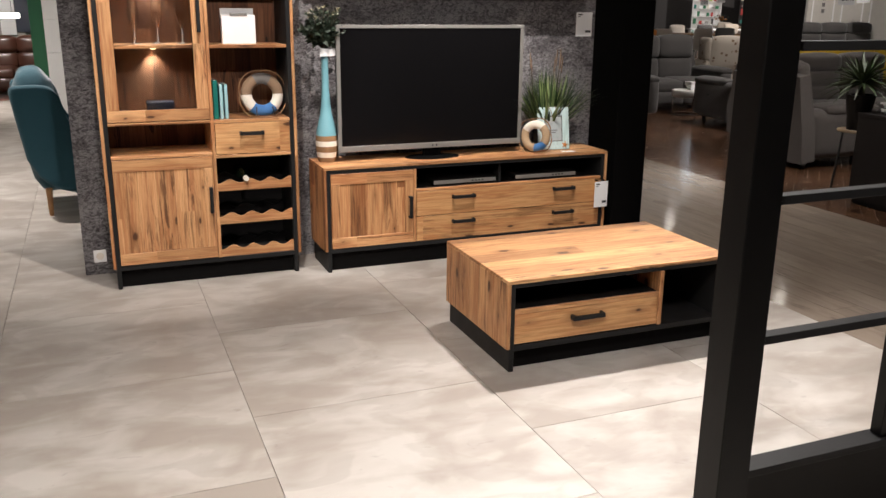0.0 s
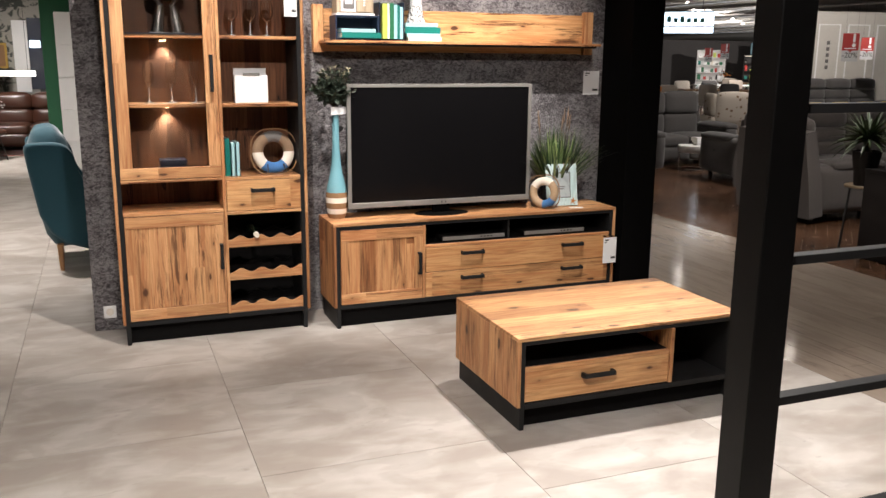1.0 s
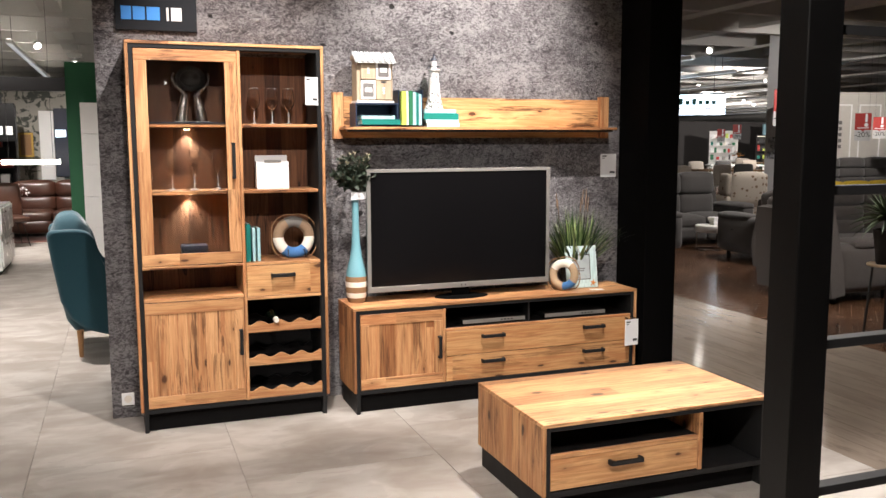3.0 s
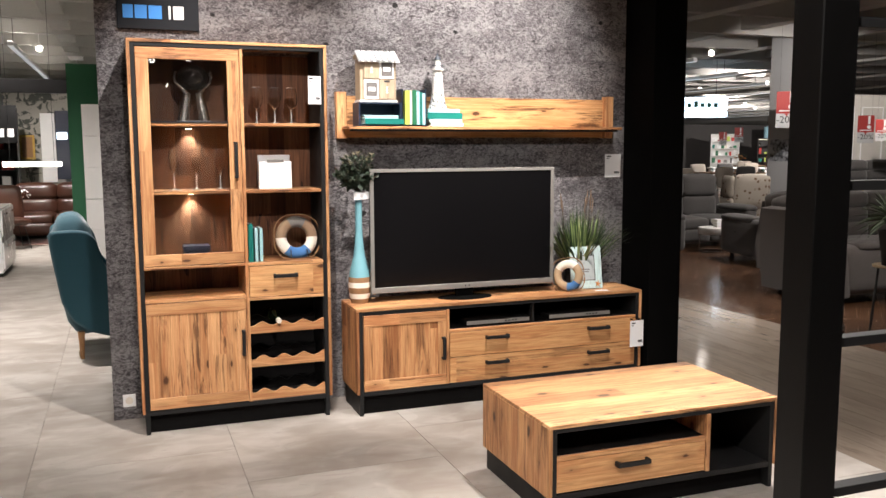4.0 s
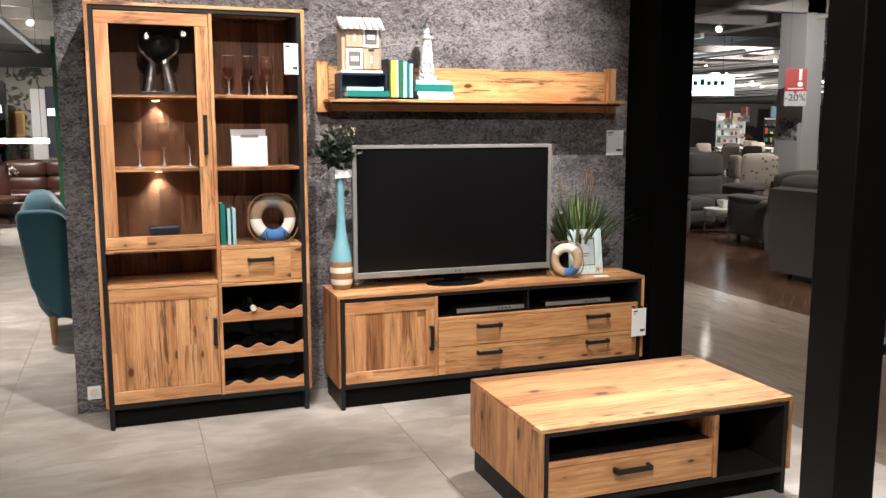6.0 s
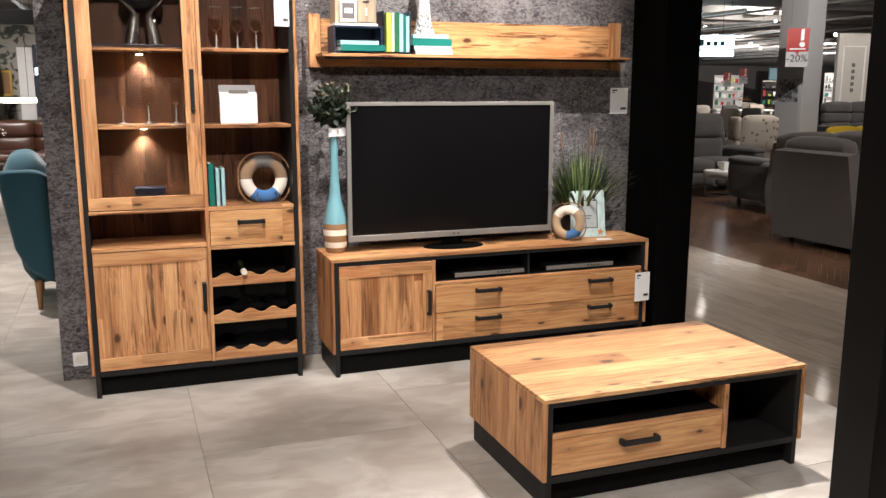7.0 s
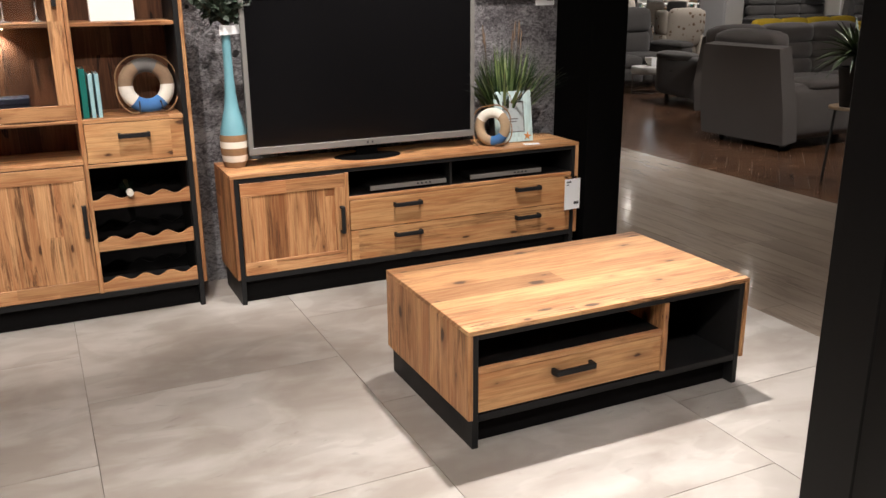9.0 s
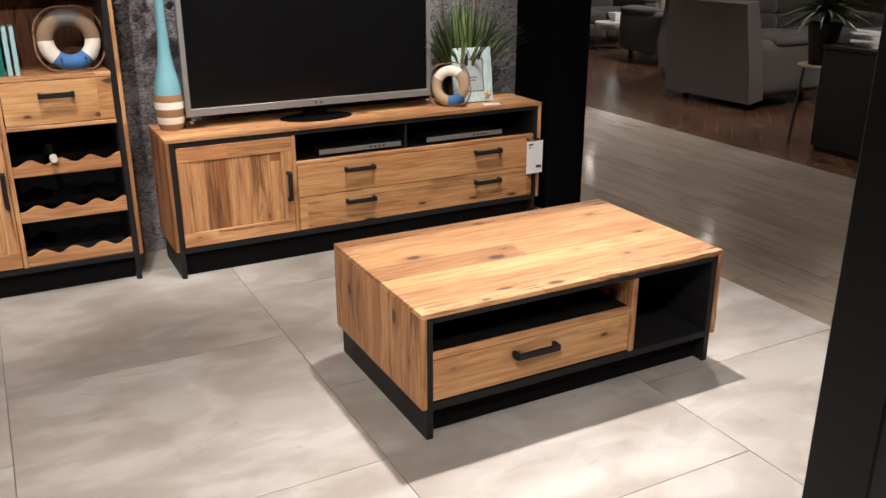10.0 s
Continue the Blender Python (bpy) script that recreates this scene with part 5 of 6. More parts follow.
def promo(x, y, z, rz, k, label, text="-20%", group="promotion signs"):
    """A hanging two-part card: red above with a mark, white below with the discount; top at z."""
    p = thing("promotion_sign", label, "sign", x, y, z, rz, group)
    slab("red_card", -0.28 * k, 0.28 * k, 0, 0.006, -0.62 * k, 0, RED, p, 0, "red card")
    slab("white_card", -0.28 * k, 0.28 * k, 0, 0.006, -1.02 * k, -0.622 * k, LIGHTCARD, p, 0, "white card")
    slab("exclamation_bar", 0.07 * k, 0.15 * k, -0.004, -0.0005, -0.32 * k, -0.02 * k, PAPER, p, 0)
    part("exclamation_dot", moved(lathe([(0.07 * k, 0), (0.07 * k, 0.003)], 20), pose(0.11 * k, -0.0005, -0.43 * k, 90)), PAPER, p)
    slab("print_bar", -0.2 * k, 0.2 * k, -0.004, -0.0005, -0.56 * k, -0.53 * k, PAPER, p, 0)
    bm = bmesh.new()
    v = [bm.verts.new(q) for q in ((-0.06 * k, -0.003, -0.622 * k), (0.06 * k, -0.003, -0.622 * k), (0, -0.003, -0.70 * k))]
    bm.faces.new(v)
    part("pointer", bm, RED, p)
    me = text_mesh(text, 0.27 * k)
    me.materials.append(INK)
    ob = new("lettering", me)
    ob.parent = p
    ob.matrix_basis = pose(0, -0.004, -0.80 * k, 90)
    for sx in (-0.2, 0.2):
        part("wire", tube([(sx * k, 0.003, 0), (sx * k, 0.003, CEIL - z)], 0.0015, 4), INK, p)
    return p


# white column with poster, hung signs
col = thing("column", "white square column with a grey picture poster", "column", 13.11, 14.0)
slab("shaft", 0, 0.45, 0, 0.74, 0, CEIL, LIGHTCARD, col, 0.004)
PIX = Nodes("grey_photo_print")
PIXM = PIX.done(PIX.ramp(PIX.noise(PIX.coord(), 6.0, 5, 0.7), [(0.42, (0.03, 0.03, 0.035)), (0.6, (0.5, 0.52, 0.55))]), 0.4)
slab("poster", -0.010, -0.002, 0.05, 0.69, 0.35, 1.68, LIGHTCARD, col, 0)
slab("picture", -0.016, -0.0105, 0.10, 0.64, 1.17, 1.62, PIXM, col, 0, "grey photo print")
promo(12.66, 13.72, 2.56, -40, 0.70, "large red and white discount sign hanging near the column")
promo(17.2, 15.6, 2.10, -45, 0.50, "red and white discount sign hanging over sofas")
promo(14.6, 13.6, 2.10, -40, 0.55, "red and white discount sign hanging over the yellow sofa")
promo(25.2, 30.5, 2.25, -38, 0.62, "small red and white discount sign far down the hall")
promo(23.9, 29.9, 2.05, -38, 0.55, "small red and white discount sign far down the hall")

# panelled booth with upright letter shapes
booth = thing("panel_wall", "white panelled shop booth wall with upright letter shapes", "wall panel", 16.9, 17.0, 0, -12)
CREAMW = paint("cream_panel_paint", (0.52, 0.49, 0.44), 0.6)
slab("board", 0, 2.6, 0, 0.12, 0, 2.75, CREAMW, booth)
for k in range(3):
    for nm, a in (("moulding", (0.12 + k * 0.8, 0.72 + k * 0.8, -0.02, -0.0005, 2.42, 2.45)), ("moulding", (0.12 + k * 0.8, 0.72 + k * 0.8, -0.02, -0.0005, 0.25, 0.28)), ("moulding", (0.12 + k * 0.8, 0.15 + k * 0.8, -0.02, -0.0005, 0.281, 2.419)), ("moulding", (0.69 + k * 0.8, 0.72 + k * 0.8, -0.02, -0.0005, 0.281, 2.419))):
        slab(nm, *a, WHITE, booth, 0)
for k in range(5):
    slab("letter_shape", 0.38, 0.46, -0.012, -0.001, 1.35 + k * 0.15, 1.44 + k * 0.15, FRAMEGREY, booth, 0)

# far shop front: dark wall, lit shelves, bookcases
tagged(slab("wall_far", 26.0, 46, 44.0, 44.2, 0, 2.75, DARKWALL), "dark taupe partition wall far down the hall", "wall", kind="structure")
NICHE = emitter("lit_shelf_back", (1.0, 0.9, 0.72), 1.1)
far_rng = random.Random(9)
FARMATS = [PAPER, RED, TEALBOOK, GREENBOOK, RAFFIA, SILVER, INK, LIMEBOOK, CREAM]


def bookcase(x, y, rz, w, h, rows, mat, label, lit=False):
    b = thing("bookcase", label, "bookcase", x, y, 0, rz, "far bookcases")
    slab("back", 0.03, w - 0.03, 0.36, 0.38, 0, h, mat, b, 0)
    for sx in (0, w - 0.03):
        slab("side", sx, sx + 0.03, 0, 0.38, 0, h, mat, b, 0)
    for k in range(rows + 1):
        slab("shelf", 0.03, w - 0.03, 0, 0.36, k * (h - 0.03) / rows, k * (h - 0.03) / rows + 0.03, mat, b, 0)
    if lit:
        slab("light_strip", 0.05, w - 0.05, 0.33, 0.355, h - 0.09, h - 0.05, NICHE, b, 0)
    for k in range(rows):
        z = k * (h - 0.03) / rows + 0.031
        xx = 0.08
        while xx < w - 0.2:
            ww, hh = far_rng.uniform(0.05, 0.2), far_rng.uniform(0.08, (h / rows) * 0.75)
            o = tagged(slab("ornament", xx, xx + ww, 0.06, 0.25, z, z + hh, FARMATS[far_rng.randrange(9)], None, 0.01), "small coloured ornament on a far bookcase", "ornament", "far ornaments")
            o.matrix_basis = b.matrix_basis.copy()
            xx += ww + far_rng.uniform(0.02, 0.22)
    return b


bookcase(33.0, 42.5, -35, 1.6, 2.15, 5, WHITE, "white bookcase with ornaments far down the hall")
bookcase(36.0, 42.0, -35, 2.4, 1.9, 4, DARKWALL, "dark shelf with lit ornaments far down the hall", True)
bookcase(39.2, 40.5, -40, 2.4, 2.3, 5, WHITE, "white bookcase with ornaments far down the hall", True)
tagged(slab("hung_panel", 37.0, 38.6, 42.6, 42.7, 1.55, 2.6, paint("blue_grey_panel", (0.14, 0.24, 0.28), 0.7)), "blue-grey square panel hung from the far ceiling", "panel")
for x in (37.2, 38.4):
    slab("wire", x, x + 0.01, 42.64, 42.65, 2.6, CEIL, INK, bpy.data.objects["hung_panel"], 0)

# lit hanging signboard
SIGNGLOW = emitter("lit_sign_face", (0.66, 0.84, 1.0), 5.0)
hs = thing("hanging_sign", "lit white hanging signboard with a red stripe", "sign", 15.42, 19.0, 2.40, -33)
slab("board", -2.3, 0, 0, 0.12, 0.03, 0.38, SIGNGLOW, hs, 0)
slab("lower_board", -1.9, 0, 0, 0.12, -0.15, -0.002, SIGNGLOW, hs, 0)
slab("stripe", -2.3, 0, -0.004, 0.124, 0.0, 0.028, RED, hs, 0)
slab("top_rail", -2.3, 0, 0, 0.12, 0.382, 0.41, FRAMEGREY, hs, 0)
for k in range(6):
    slab("letter_shape", -1.20 + k * 0.17, -1.09 + k * 0.17, -0.006, -0.001, 0.11, 0.28 if k in (0, 2) else 0.23, TEALBOOK, hs, 0)
for x in (-1.8, -0.3):
    slab("wire", x, x + 0.012, 0.05, 0.06, 0.41, CEIL - 2.40, INK, hs, 0)


# far tables and chairs
def far_table(x, y, rz, w, d, mat, label):
    t = thing("table", label, "table", x, y, 0, rz, "far tables")
    slab("tabletop", 0, w, 0, d, 0.72, 0.76, mat, t)
    for lx in (0.05, w - 0.11):
        for ly in (0.05, d - 0.11):
            slab("leg", lx, lx + 0.06, ly, ly + 0.06, 0, 0.72, mat, t)
    return t


def far_chair(x, y, rz, mat, label):
    c = thing("chair", label, "chair", x, y, 0, rz, "far chairs")
    part("seat", moved(pad(0.48, 0.48, 0.12, 0.04, 0.01, 4), pose(0.24, 0.24, 0.38)), mat, c, "", True)
    part("backrest", moved(pad(0.48, 0.10, 0.48, 0.04, 0.01, 4), pose(0.24, 0.45, 0.46, -8)), mat, c, "", True)
    for lx in (0.05, 0.40):
        for ly in (0.05, 0.40):
            slab("leg", lx, lx + 0.03, ly, ly + 0.03, 0, 0.39, INK, c, 0)
    return c


OAK = wood("far_oak", "x", 0.2, 1.5, (0.36, 0.20, 0.09), (0.26, 0.13, 0.055), (0.1, 0.05, 0.02), 0.5)
ORANGE = paint("orange_cloth", (0.50, 0.17, 0.03), 0.9)
BEIGE = cloth("beige_cloth", (0.34, 0.29, 0.24))
for x, y, rz, mat in ((15.0, 19.5, -20, OAK), (18.5, 23.5, -25, WHITE), (21.5, 26.0, -30, OAK), (25.5, 29.0, -30, OAK)):
    far_table(x, y, rz, 1.8, 0.9, mat, "dining table far down the hall")
for x, y, rz, mat in ((12.6, 17.9, 200, ORANGE), (13.7, 18.3, 160, BEIGE), (15.2, 18.8, 170, BEIGE), (16.3, 19.0, 150, GREYSOFA), (16.2, 21.2, -10, BEIGE), (18.2, 22.4, 160, GREYSOFA), (19.4, 22.8, 170, BEIGE),
                      (21.2, 25.0, 150, BEIGE), (22.6, 25.3, 165, GREYSOFA), (25.2, 28.0, 150, BEIGE), (26.5, 28.2, 170, BEIGE)):
    far_chair(x, y, rz, mat, "upholstered dining chair far down the hall")
for x, y in ((21.9, 26.3), (25.9, 29.3)):
    fv = thing("flower_pot", "orange flowers in a pot on a far table", "flowers", x, y, 0.761)
    part("pot", lathe([(0.07, 0), (0.09, 0.16)], 16), CREAM, fv, "", True)
    bm, gr = bmesh.new(), bmesh.new()
    for k in range(90):
        p = Vector((rng.gauss(0, 0.09), rng.gauss(0, 0.09), 0.22 + abs(rng.gauss(0, 0.07))))
        leaf(bm if k % 2 else gr, p, Vector((rng.uniform(-1, 1), rng.uniform(-1, 1), rng.uniform(0, 1))), 0.07, 0.7)
    part("blossoms", bm, ORANGE, fv)
    part("leaves", gr, LEAF, fv)

# ---- left-hand side of the hall ----
tagged(slab("wall_green", -0.40, 3.3, 12.6, 12.75, 0, 2.62, paint("green_paint", (0.020, 0.125, 0.055), 0.7, 0.0, 0.06)), "bottle-green painted partition wall", "wall", kind="structure")
wp = thing("white_wardrobe", "tall white cabinet with horizontal front joints", "cabinet", -0.215, 12.1)
slab("body", 0, 1.0, 0.02, 0.45, 0, 2.05, WHITE, wp)
for k in range(5):
    slab("front", 0, 1.0, 0, 0.0195, 0.02 + k * 0.41, 0.422 + k * 0.41, WHITE, wp, 0.003)
fas = thing("fascia", "black overhead fascia beam across the booth", "fascia", -6.0, 13.9, 2.30)
slab("beam", 0, 6.2, 0, 0.12, 0, 0.20, POST, fas)
for x in (0.1, 6.0):
    slab("post", x, x + 0.1, 0.01, 0.11, -2.30, 0, POST, fas)
chest = thing("white_chest", "white glossy chest of drawers with chrome handles", "chest of drawers", -2.05, 11.0, 0, 0)
GLOSSW = paint("white_gloss", (0.72, 0.72, 0.72), 0.25, 0.0, 0.04)
slab("body", 0, 0.95, 0, 1.15, 0.05, 0.80, GLOSSW, chest)
slab("plinth", 0.03, 0.92, 0.03, 1.12, 0, 0.05, INK, chest)
for k in range(2):
    for z in (0.10, 0.48):
        d = slab("drawer", 0.951, 0.97, 0.02 + k * 0.56, 0.57 + k * 0.56, z, z + 0.30, GLOSSW, chest, 0.003)
        slab("handle", 0.971, 0.99, 0.2 + k * 0.56, 0.36 + k * 0.56, z + 0.24, z + 0.26, CHROME, d)
led = thing("pendant_lamp", "long glowing tube pendant lamp", "lamp", -1.40, 14.1, 1.26)
part("tube", moved(lathe([(0.035, 0), (0.035, 0.80)], 14), pose(0, 0, 0, 0, 90)), emitter("white_tube_glow", (1.0, 0.95, 0.85), 9.0), led, "glowing white tube")
for x in (0.1, 0.7):
    part("cord", tube([(x, 0, 0.03), (x, 0, CEIL - 1.26)], 0.003, 4), INK, led)
LW = Nodes("leaf_wallpaper")
lv = LW.noise(LW.coord(), 4.2, 3, 0.6, 1.5)
LEAFWALL = LW.done(LW.ramp(lv, [(0.50, (0.34, 0.32, 0.28)), (0.56, (0.06, 0.065, 0.055))]), 0.8)
tagged(slab("wall_booth", -7, 0.6, 18.0, 18.2, 0, 2.6, LEAFWALL), "pale leaf-patterned partition wall", "wall", kind="structure")
pnt = thing("painting", "golden framed abstract painting", "painting", -1.54, 17.97, 1.28)
slab("frame", 0, 0.26, -0.03, 0.0, 0, 0.46, paint("gold_frame", (0.40, 0.25, 0.06), 0.4, 0.6), pnt, 0.004)
slab("canvas", 0.04, 0.22, -0.036, -0.031, 0.04, 0.42, RAFFIA, pnt, 0)
bookcase(-2.35, 16.6, 0, 0.9, 2.2, 6, BLACKOAK, "black shelf with books beside the brown sofa")
sb = thing("shop_sign", "black signboard with white letter shapes", "sign", -2.46, 15.9, 1.58)
slab("board", 0, 1.10, 0, 0.05, 0, 0.62, POST, sb)
for x in (0.80, 0.95):
    slab("letter_shape", x, x + 0.10, -0.006, -0.001, 0.10, 0.24, PAPER, sb, 0)
slab("wire", 0.2, 0.21, 0.02, 0.03, 0.62, CEIL - 1.58, INK, sb, 0)
slab("wire", 0.9, 0.91, 0.02, 0.03, 0.62, CEIL - 1.58, INK, sb, 0)
tagged(slab("panel_white", -1.17, -0.92, 17.95, 17.995, 0.85, 2.15, WHITE), "narrow white panel on the far partition wall", "wall panel", kind="structure")
tagged(slab("window_far", -0.91, -0.55, 17.96, 17.99, 0.9, 2.2, paint("blue_grey_pane", (0.045, 0.05, 0.07), 0.2)), "dark blue-grey pane in the partition wall", "window", kind="structure")
tagged(slab("bright_screen", -0.89, -0.71, 17.93, 17.955, 1.66, 1.79, emitter("screen_glow", (0.75, 0.88, 1.0), 3.0)), "small bright screen on the far partition wall", "screen")
rug = thing("rug", "dark red rug under the brown sofa", "rug", -2.2, 14.6, 0.001)
slab("pile", 0, 1.9, 0, 0.75, 0, 0.012, cloth("red_rug_pile", (0.16, 0.045, 0.025)), rug, 0.003)
sc = thing("shell_chair", "brown shell chair on thin wire legs", "chair", -1.52, 13.9, 0, 20)
part("shell", moved(pad(0.50, 0.10, 0.55, 0.045, 0.01, 5), pose(0.25, 0.42, 0.40, -14)), BROWN, sc, "", True)
part("seat", moved(pad(0.50, 0.46, 0.10, 0.045, 0.01, 5), pose(0.25, 0.22, 0.36)), BROWN, sc, "", True)
for lx, ly, dx, dy in ((0.1, 0.08, -0.08, -0.06), (0.4, 0.08, 0.08, -0.06), (0.1, 0.40, -0.08, 0.08), (0.4, 0.40, 0.08, 0.08)):
    part("leg", tube([(lx, ly, 0.37), (lx + dx, ly + dy, 0.0)], 0.007, 6), INK, sc)
orch = thing("orchid", "white orchid blossoms in a small pot", "potted plant", -1.36, 15.25, 0.442)
part("pot", lathe([(0.04, 0), (0.05, 0.09)], 14), CREAM, orch, "", True)
part("stem", tube([(0, 0, 0.08), (0.02, 0, 0.25), (0.08, 0, 0.36)], 0.004, 5), LEAF, orch)
bm = bmesh.new()
for k in range(36):
    leaf(bm, Vector((0.04 + rng.gauss(0, 0.07), rng.gauss(0, 0.04), 0.32 + rng.gauss(0, 0.05))), Vector((rng.uniform(-1, 1), -1, rng.uniform(-1, 1))), 0.055, 0.8)
part("blossoms", bm, PAPER, orch, "white blossoms")


# ---- ceiling lamps ----
GLOW = emitter("lamp_glow", (1.0, 0.93, 0.82), 28.0)


def spot_head(x, y, z, aim):
    t = thing("spot_lamp", "white ceiling spotlight, switched on", "lamp", x, y, z, 0, "ceiling spotlights")
    part("rod", tube([(0, 0, 0), (0, 0, CEIL - z)], 0.012, 6), WHITE, t)
    turn = Vector(aim).to_track_quat("Z", "Y").to_matrix().to_4x4()
    part("housing", moved(lathe([(0.045, -0.16), (0.07, -0.12), (0.075, 0.02), (0.068, 0.02), (0.066, -0.01)], 20), turn), WHITE, t, "white lamp housing", True)
    part("lens", moved(lathe([(0.064, -0.006), (0.064, -0.002)], 20), turn), GLOW, t, "bright lens")


for x, y, aim in ((1.03, -13.1, (-0.1, 1, -0.3)), (1.83, -12.4, (-0.1, 1, -0.3)), (1.78, -21.9, (-0.1, 1, -0.2)), (-1.28, 20.2, (0.3, -1, -0.6)), (-0.74, 24.4, (0.2, -1, -0.5)), (-2.4, 17.0, (0.2, -1, -0.7)), (-1.2, 30.0, (0.3, -1, -0.4)), (-0.9, 36.0, (0.3, -1, -0.4)),
                  (11.24, 11.0, (-0.4, -1, -0.6)), (12.87, 16.4, (-0.9, -0.5, -0.4)), (19.4, 21.5, (-0.5, -1, -0.5)), (20.5, 27.0, (-0.5, -1, -0.5)), (25.0, 30.5, (-0.6, -1, -0.3)), (18.0, 30.0, (-0.6, -1, -0.3)),
                  (28.0, 28.5, (-0.7, -1, -0.3)), (30.0, 36.0, (-0.7, -1, -0.3)), (34.0, 40.0, (-0.7, -1, -0.3)), (22.0, 38.0, (-0.5, -1, -0.3)), (8.6, 13.5, (-0.9, -0.2, -0.5)), (16.0, 34.0, (-0.5, -1, -0.3)), (27.0, 24.0, (-1, -1, -0.5))):
    spot_head(x, y, CEIL - 0.42, aim)
STRIP = emitter("light_strip_glow", (0.95, 0.97, 1.0), 0.4)
# upward glows added on top of the strips to brighten the ceiling
UPGLOW = emitter("ceiling_fill_glow", (1.0, 0.93, 0.84), 0.75)
SIDEGLOW = emitter("side_ceiling_fill_glow", (1.0, 0.93, 0.84), 11.0)
# runs at x -4.2, -3.0 and 0.9 are added to brighten the left ceiling
RUNS = [(-1.95, 9.0, 15.5), (-1.55, 17.0, 26.0), (-3.0, 6.0, 15.0), (-4.2, 6.0, 30.0), (0.9, 14.0, 30.0), (3.6, 14.0, 34.0)] + [(8.6 + 3.2 * k, 13.0 + 2.6 * k, 36.0 + 1.5 * k) for k in range(10)]
for x, y0, y1 in RUNS:
    st = thing("strip_light", "long white ceiling strip light with added upward fill glow", "lamp", x, y0, CEIL - 0.72, 0, "ceiling strip lights")
    slab("housing", 0, 0.10, 0, y1 - y0, 0.012, 0.08, WHITE, st)
    slab("diffuser", 0.01, 0.09, 0.02, y1 - y0 - 0.02, 0, 0.0115, STRIP, st, 0)
    slab("upper_fill", 0.01, 0.09, 0.02, y1 - y0 - 0.02, 0.0805, 0.086, SIDEGLOW if x < 4 else UPGLOW, st, 0)
    for yy in (0.5, y1 - y0 - 0.5):
        slab("wire", 0.045, 0.055, yy, yy + 0.01, 0.087, 0.72, INK, st, 0)

# ---- floor pieces ----
def piece_mesh(name, w, d, mat, t=0.005, b=0.0006):
    bm = box(bmesh.new(), 0, w, 0, d, -t, 0)
    for v in bm.verts:
        if v.co.z > -t / 2:
            v.co.x += b if v.co.x < w / 2 else -b
            v.co.y += b if v.co.y < d / 2 else -b
    return to_mesh(bm, name, mat)


def piece(name, me, parent, x, y, rz=0):
    ob = new(name, me)
    ob.parent = parent
    ob.matrix_basis = pose(x, y, 0, 0, 0, rz)
    return ob


TPX, TPY, GAP = 0.940, 0.910, 0.0016
full = piece_mesh("tile", TPX - GAP, TPY - GAP, TILE)
last = piece_mesh("tile", 3.519 - 2.606, TPY - GAP, TILE)
for c in range(-6, 3):
    x = 0.726 + c * TPX
    phase = 2.812 if c % 2 == 0 else 2.362
    for r in range(-5, 18):
        piece("tile", last if c == 2 else full, floor, x + GAP / 2, phase + r * TPY)
tagged(slab("floor_far", -16, 3.519, 18.7, 80, -0.004, -0.001, TILE, None, 0), "light grey tiled floor further down the hall", "floor", kind="structure")
tagged(slab("floor_side", -16, -4.916, -6, 18.7, -0.004, -0.001, TILE, None, 0), "light grey tiled floor of the hall", "floor", kind="structure")
tagged(slab("floor_behind", -4.916, 3.519, -26, -1.4, -0.004, -0.001, TILE, None, 0), "light grey tiled floor behind the viewer", "floor", kind="structure")
pm = piece_mesh("plank", 0.1885, 1.289, PLANK)
prng = random.Random(3)
for c in range(10):
    off = prng.uniform(0, 1.29)
    for r in range(13):
        piece("plank", pm, aisle, 3.5205 + c * 0.19, -1.5 - off + r * 1.29)
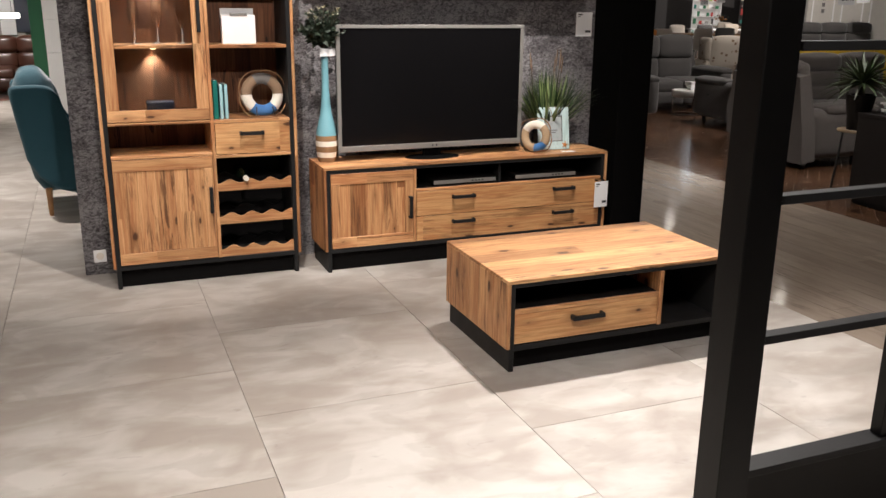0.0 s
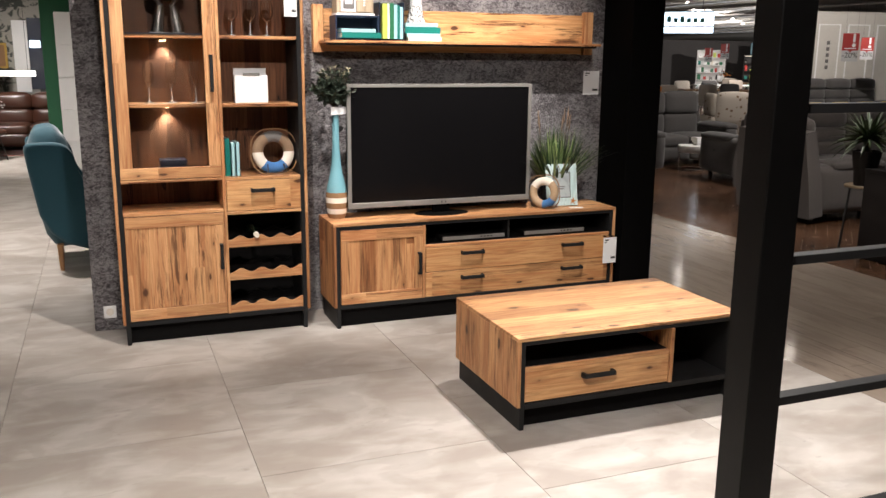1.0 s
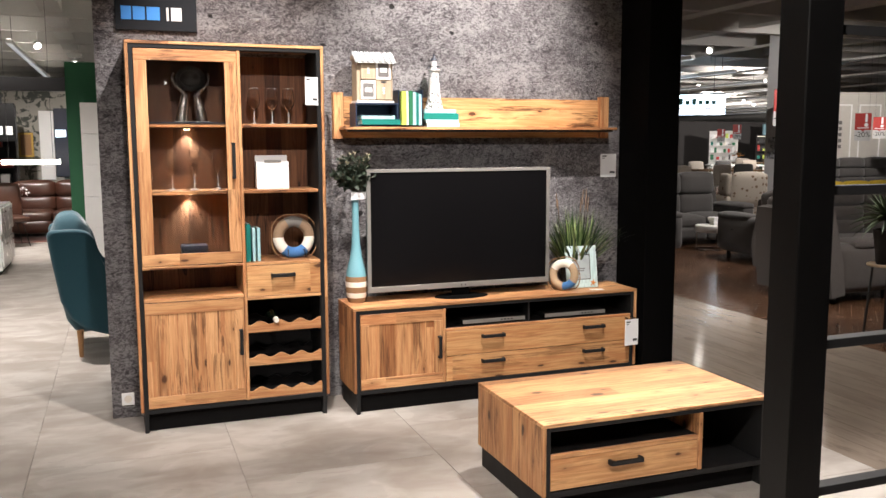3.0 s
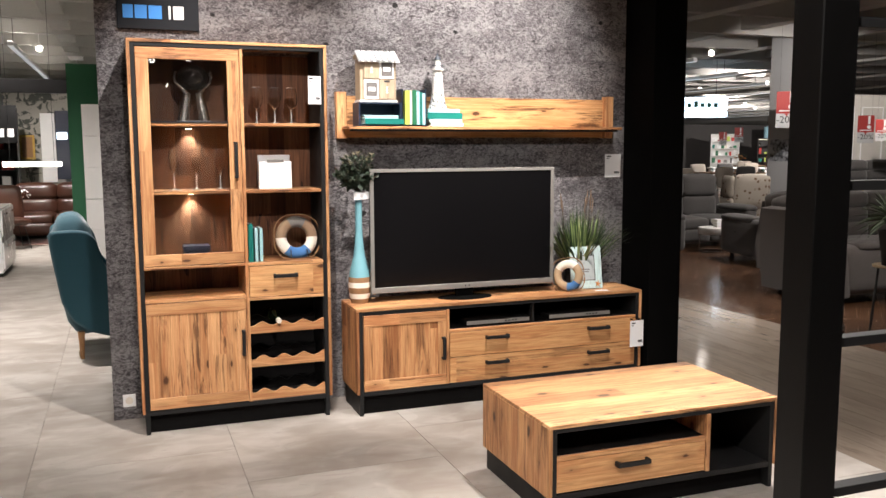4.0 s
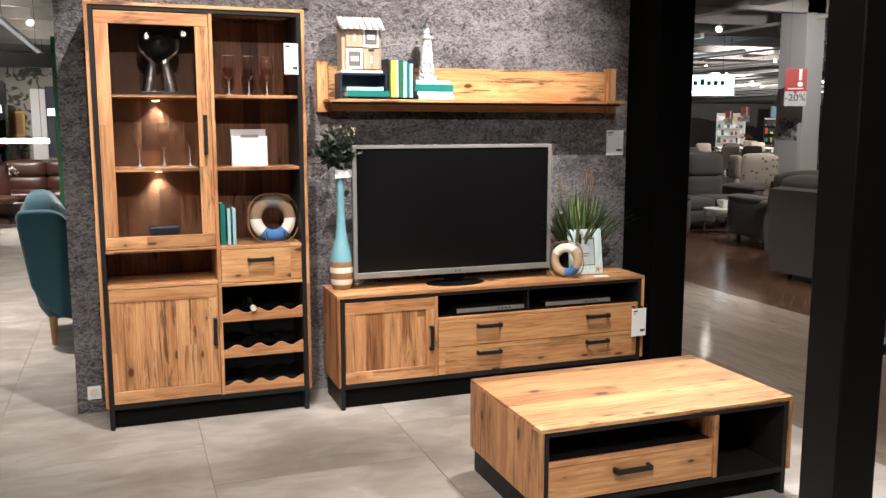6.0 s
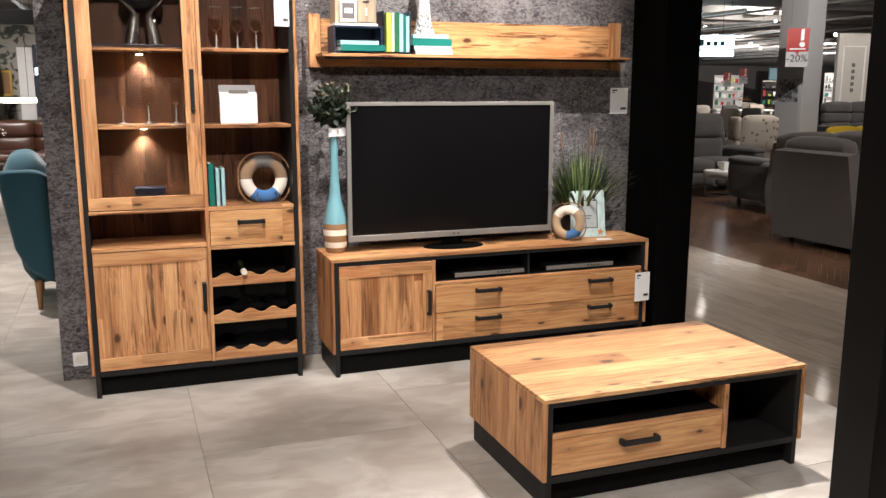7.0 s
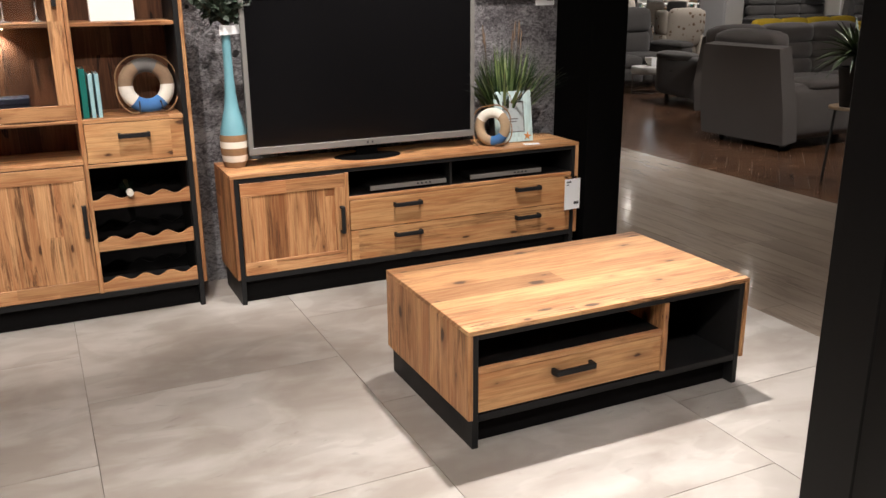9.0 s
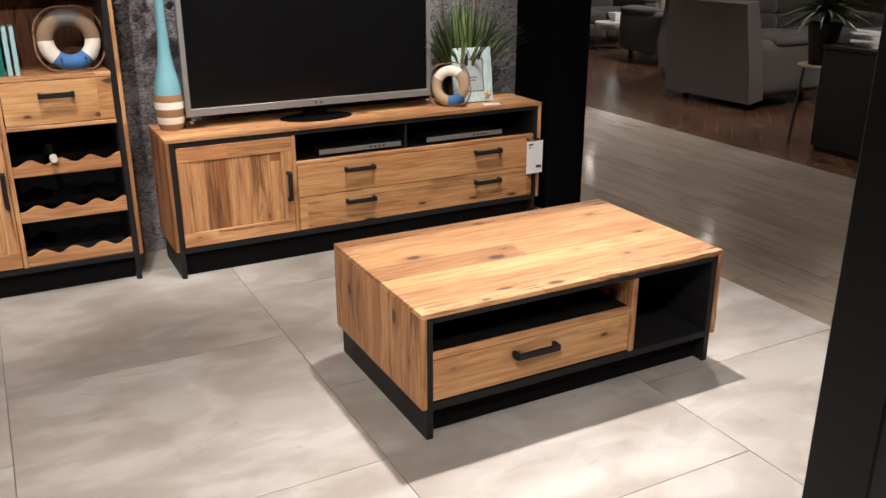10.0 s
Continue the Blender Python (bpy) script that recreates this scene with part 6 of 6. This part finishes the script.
tagged(slab("floor_aisle_far", 3.521, 5.419, 15.4, 80, -0.003, -0.001, PLANK, None, 0), "grey-brown plank floor further down the aisle", "floor", kind="structure")

PL, PW = 0.50, 0.10
hb = piece_mesh("parquet_block", PL - 0.002, PW - 0.002, PARQUET)
spare = []
count = 0
for a in range(-140, 140):
    for b in range(-14, 15):
        for kind in (0, 1):
            px, py, rot = (a * PW + b * PL, a * PW - b * PL, 0) if kind == 0 else (a * PW + b * PL + PW, a * PW - b * PL + PW, 90)
            q = pose(7.0, 6.5, 0, 0, 0, 45) @ Vector((px, py, 0))
            mid = pose(q.x, q.y, 0, 0, 0, 45 + rot) @ Vector((PL / 2, PW / 2, 0))
            if not (5.62 < mid.x < 10.6 and 3.4 < mid.y < 11.6):
                continue
            if 5.6 < mid.x < 7.4 and 4.3 < mid.y < 8.6 and count < 300:
                piece("parquet_block", hb, parquet, q.x, q.y, 45 + rot)
                count += 1
            else:
                spare.append((q.x, q.y, 45 + rot))
verts, faces = [], []
for x, y, r in spare:
    mm = pose(x, y, 0, 0, 0, r)
    i = len(verts)
    for u, v, w in ((0, 0, -0.005), (PL - 0.002, 0, -0.005), (PL - 0.002, PW - 0.002, -0.005), (0, PW - 0.002, -0.005), (0.001, 0.001, 0), (PL - 0.003, 0.001, 0), (PL - 0.003, PW - 0.003, 0), (0.001, PW - 0.003, 0)):
        verts.append(mm @ Vector((u, v, w)))
    faces += [tuple(i + k for k in f) for f in ((4, 5, 6, 7), (0, 1, 5, 4), (1, 2, 6, 5), (2, 3, 7, 6), (3, 0, 4, 7))]
me = bpy.data.meshes.new("parquet_rest")
me.from_pydata(verts, [], faces)
me.materials.append(PARQUET)
rest = tagged(new("parquet_rest", me), kind="stuff")
rest.parent = parquet
for nm, a in (("border", (5.4205, 5.60, -26, 80)), ("border", (5.601, 46, -26, 3.2)), ("border", (5.601, 46, 11.8, 80)), ("border", (10.8, 46, 3.201, 11.799))):
    slab(nm, a[0], a[1], a[2], a[3], -0.0038, -0.0015, PARQUET, parquet, 0)
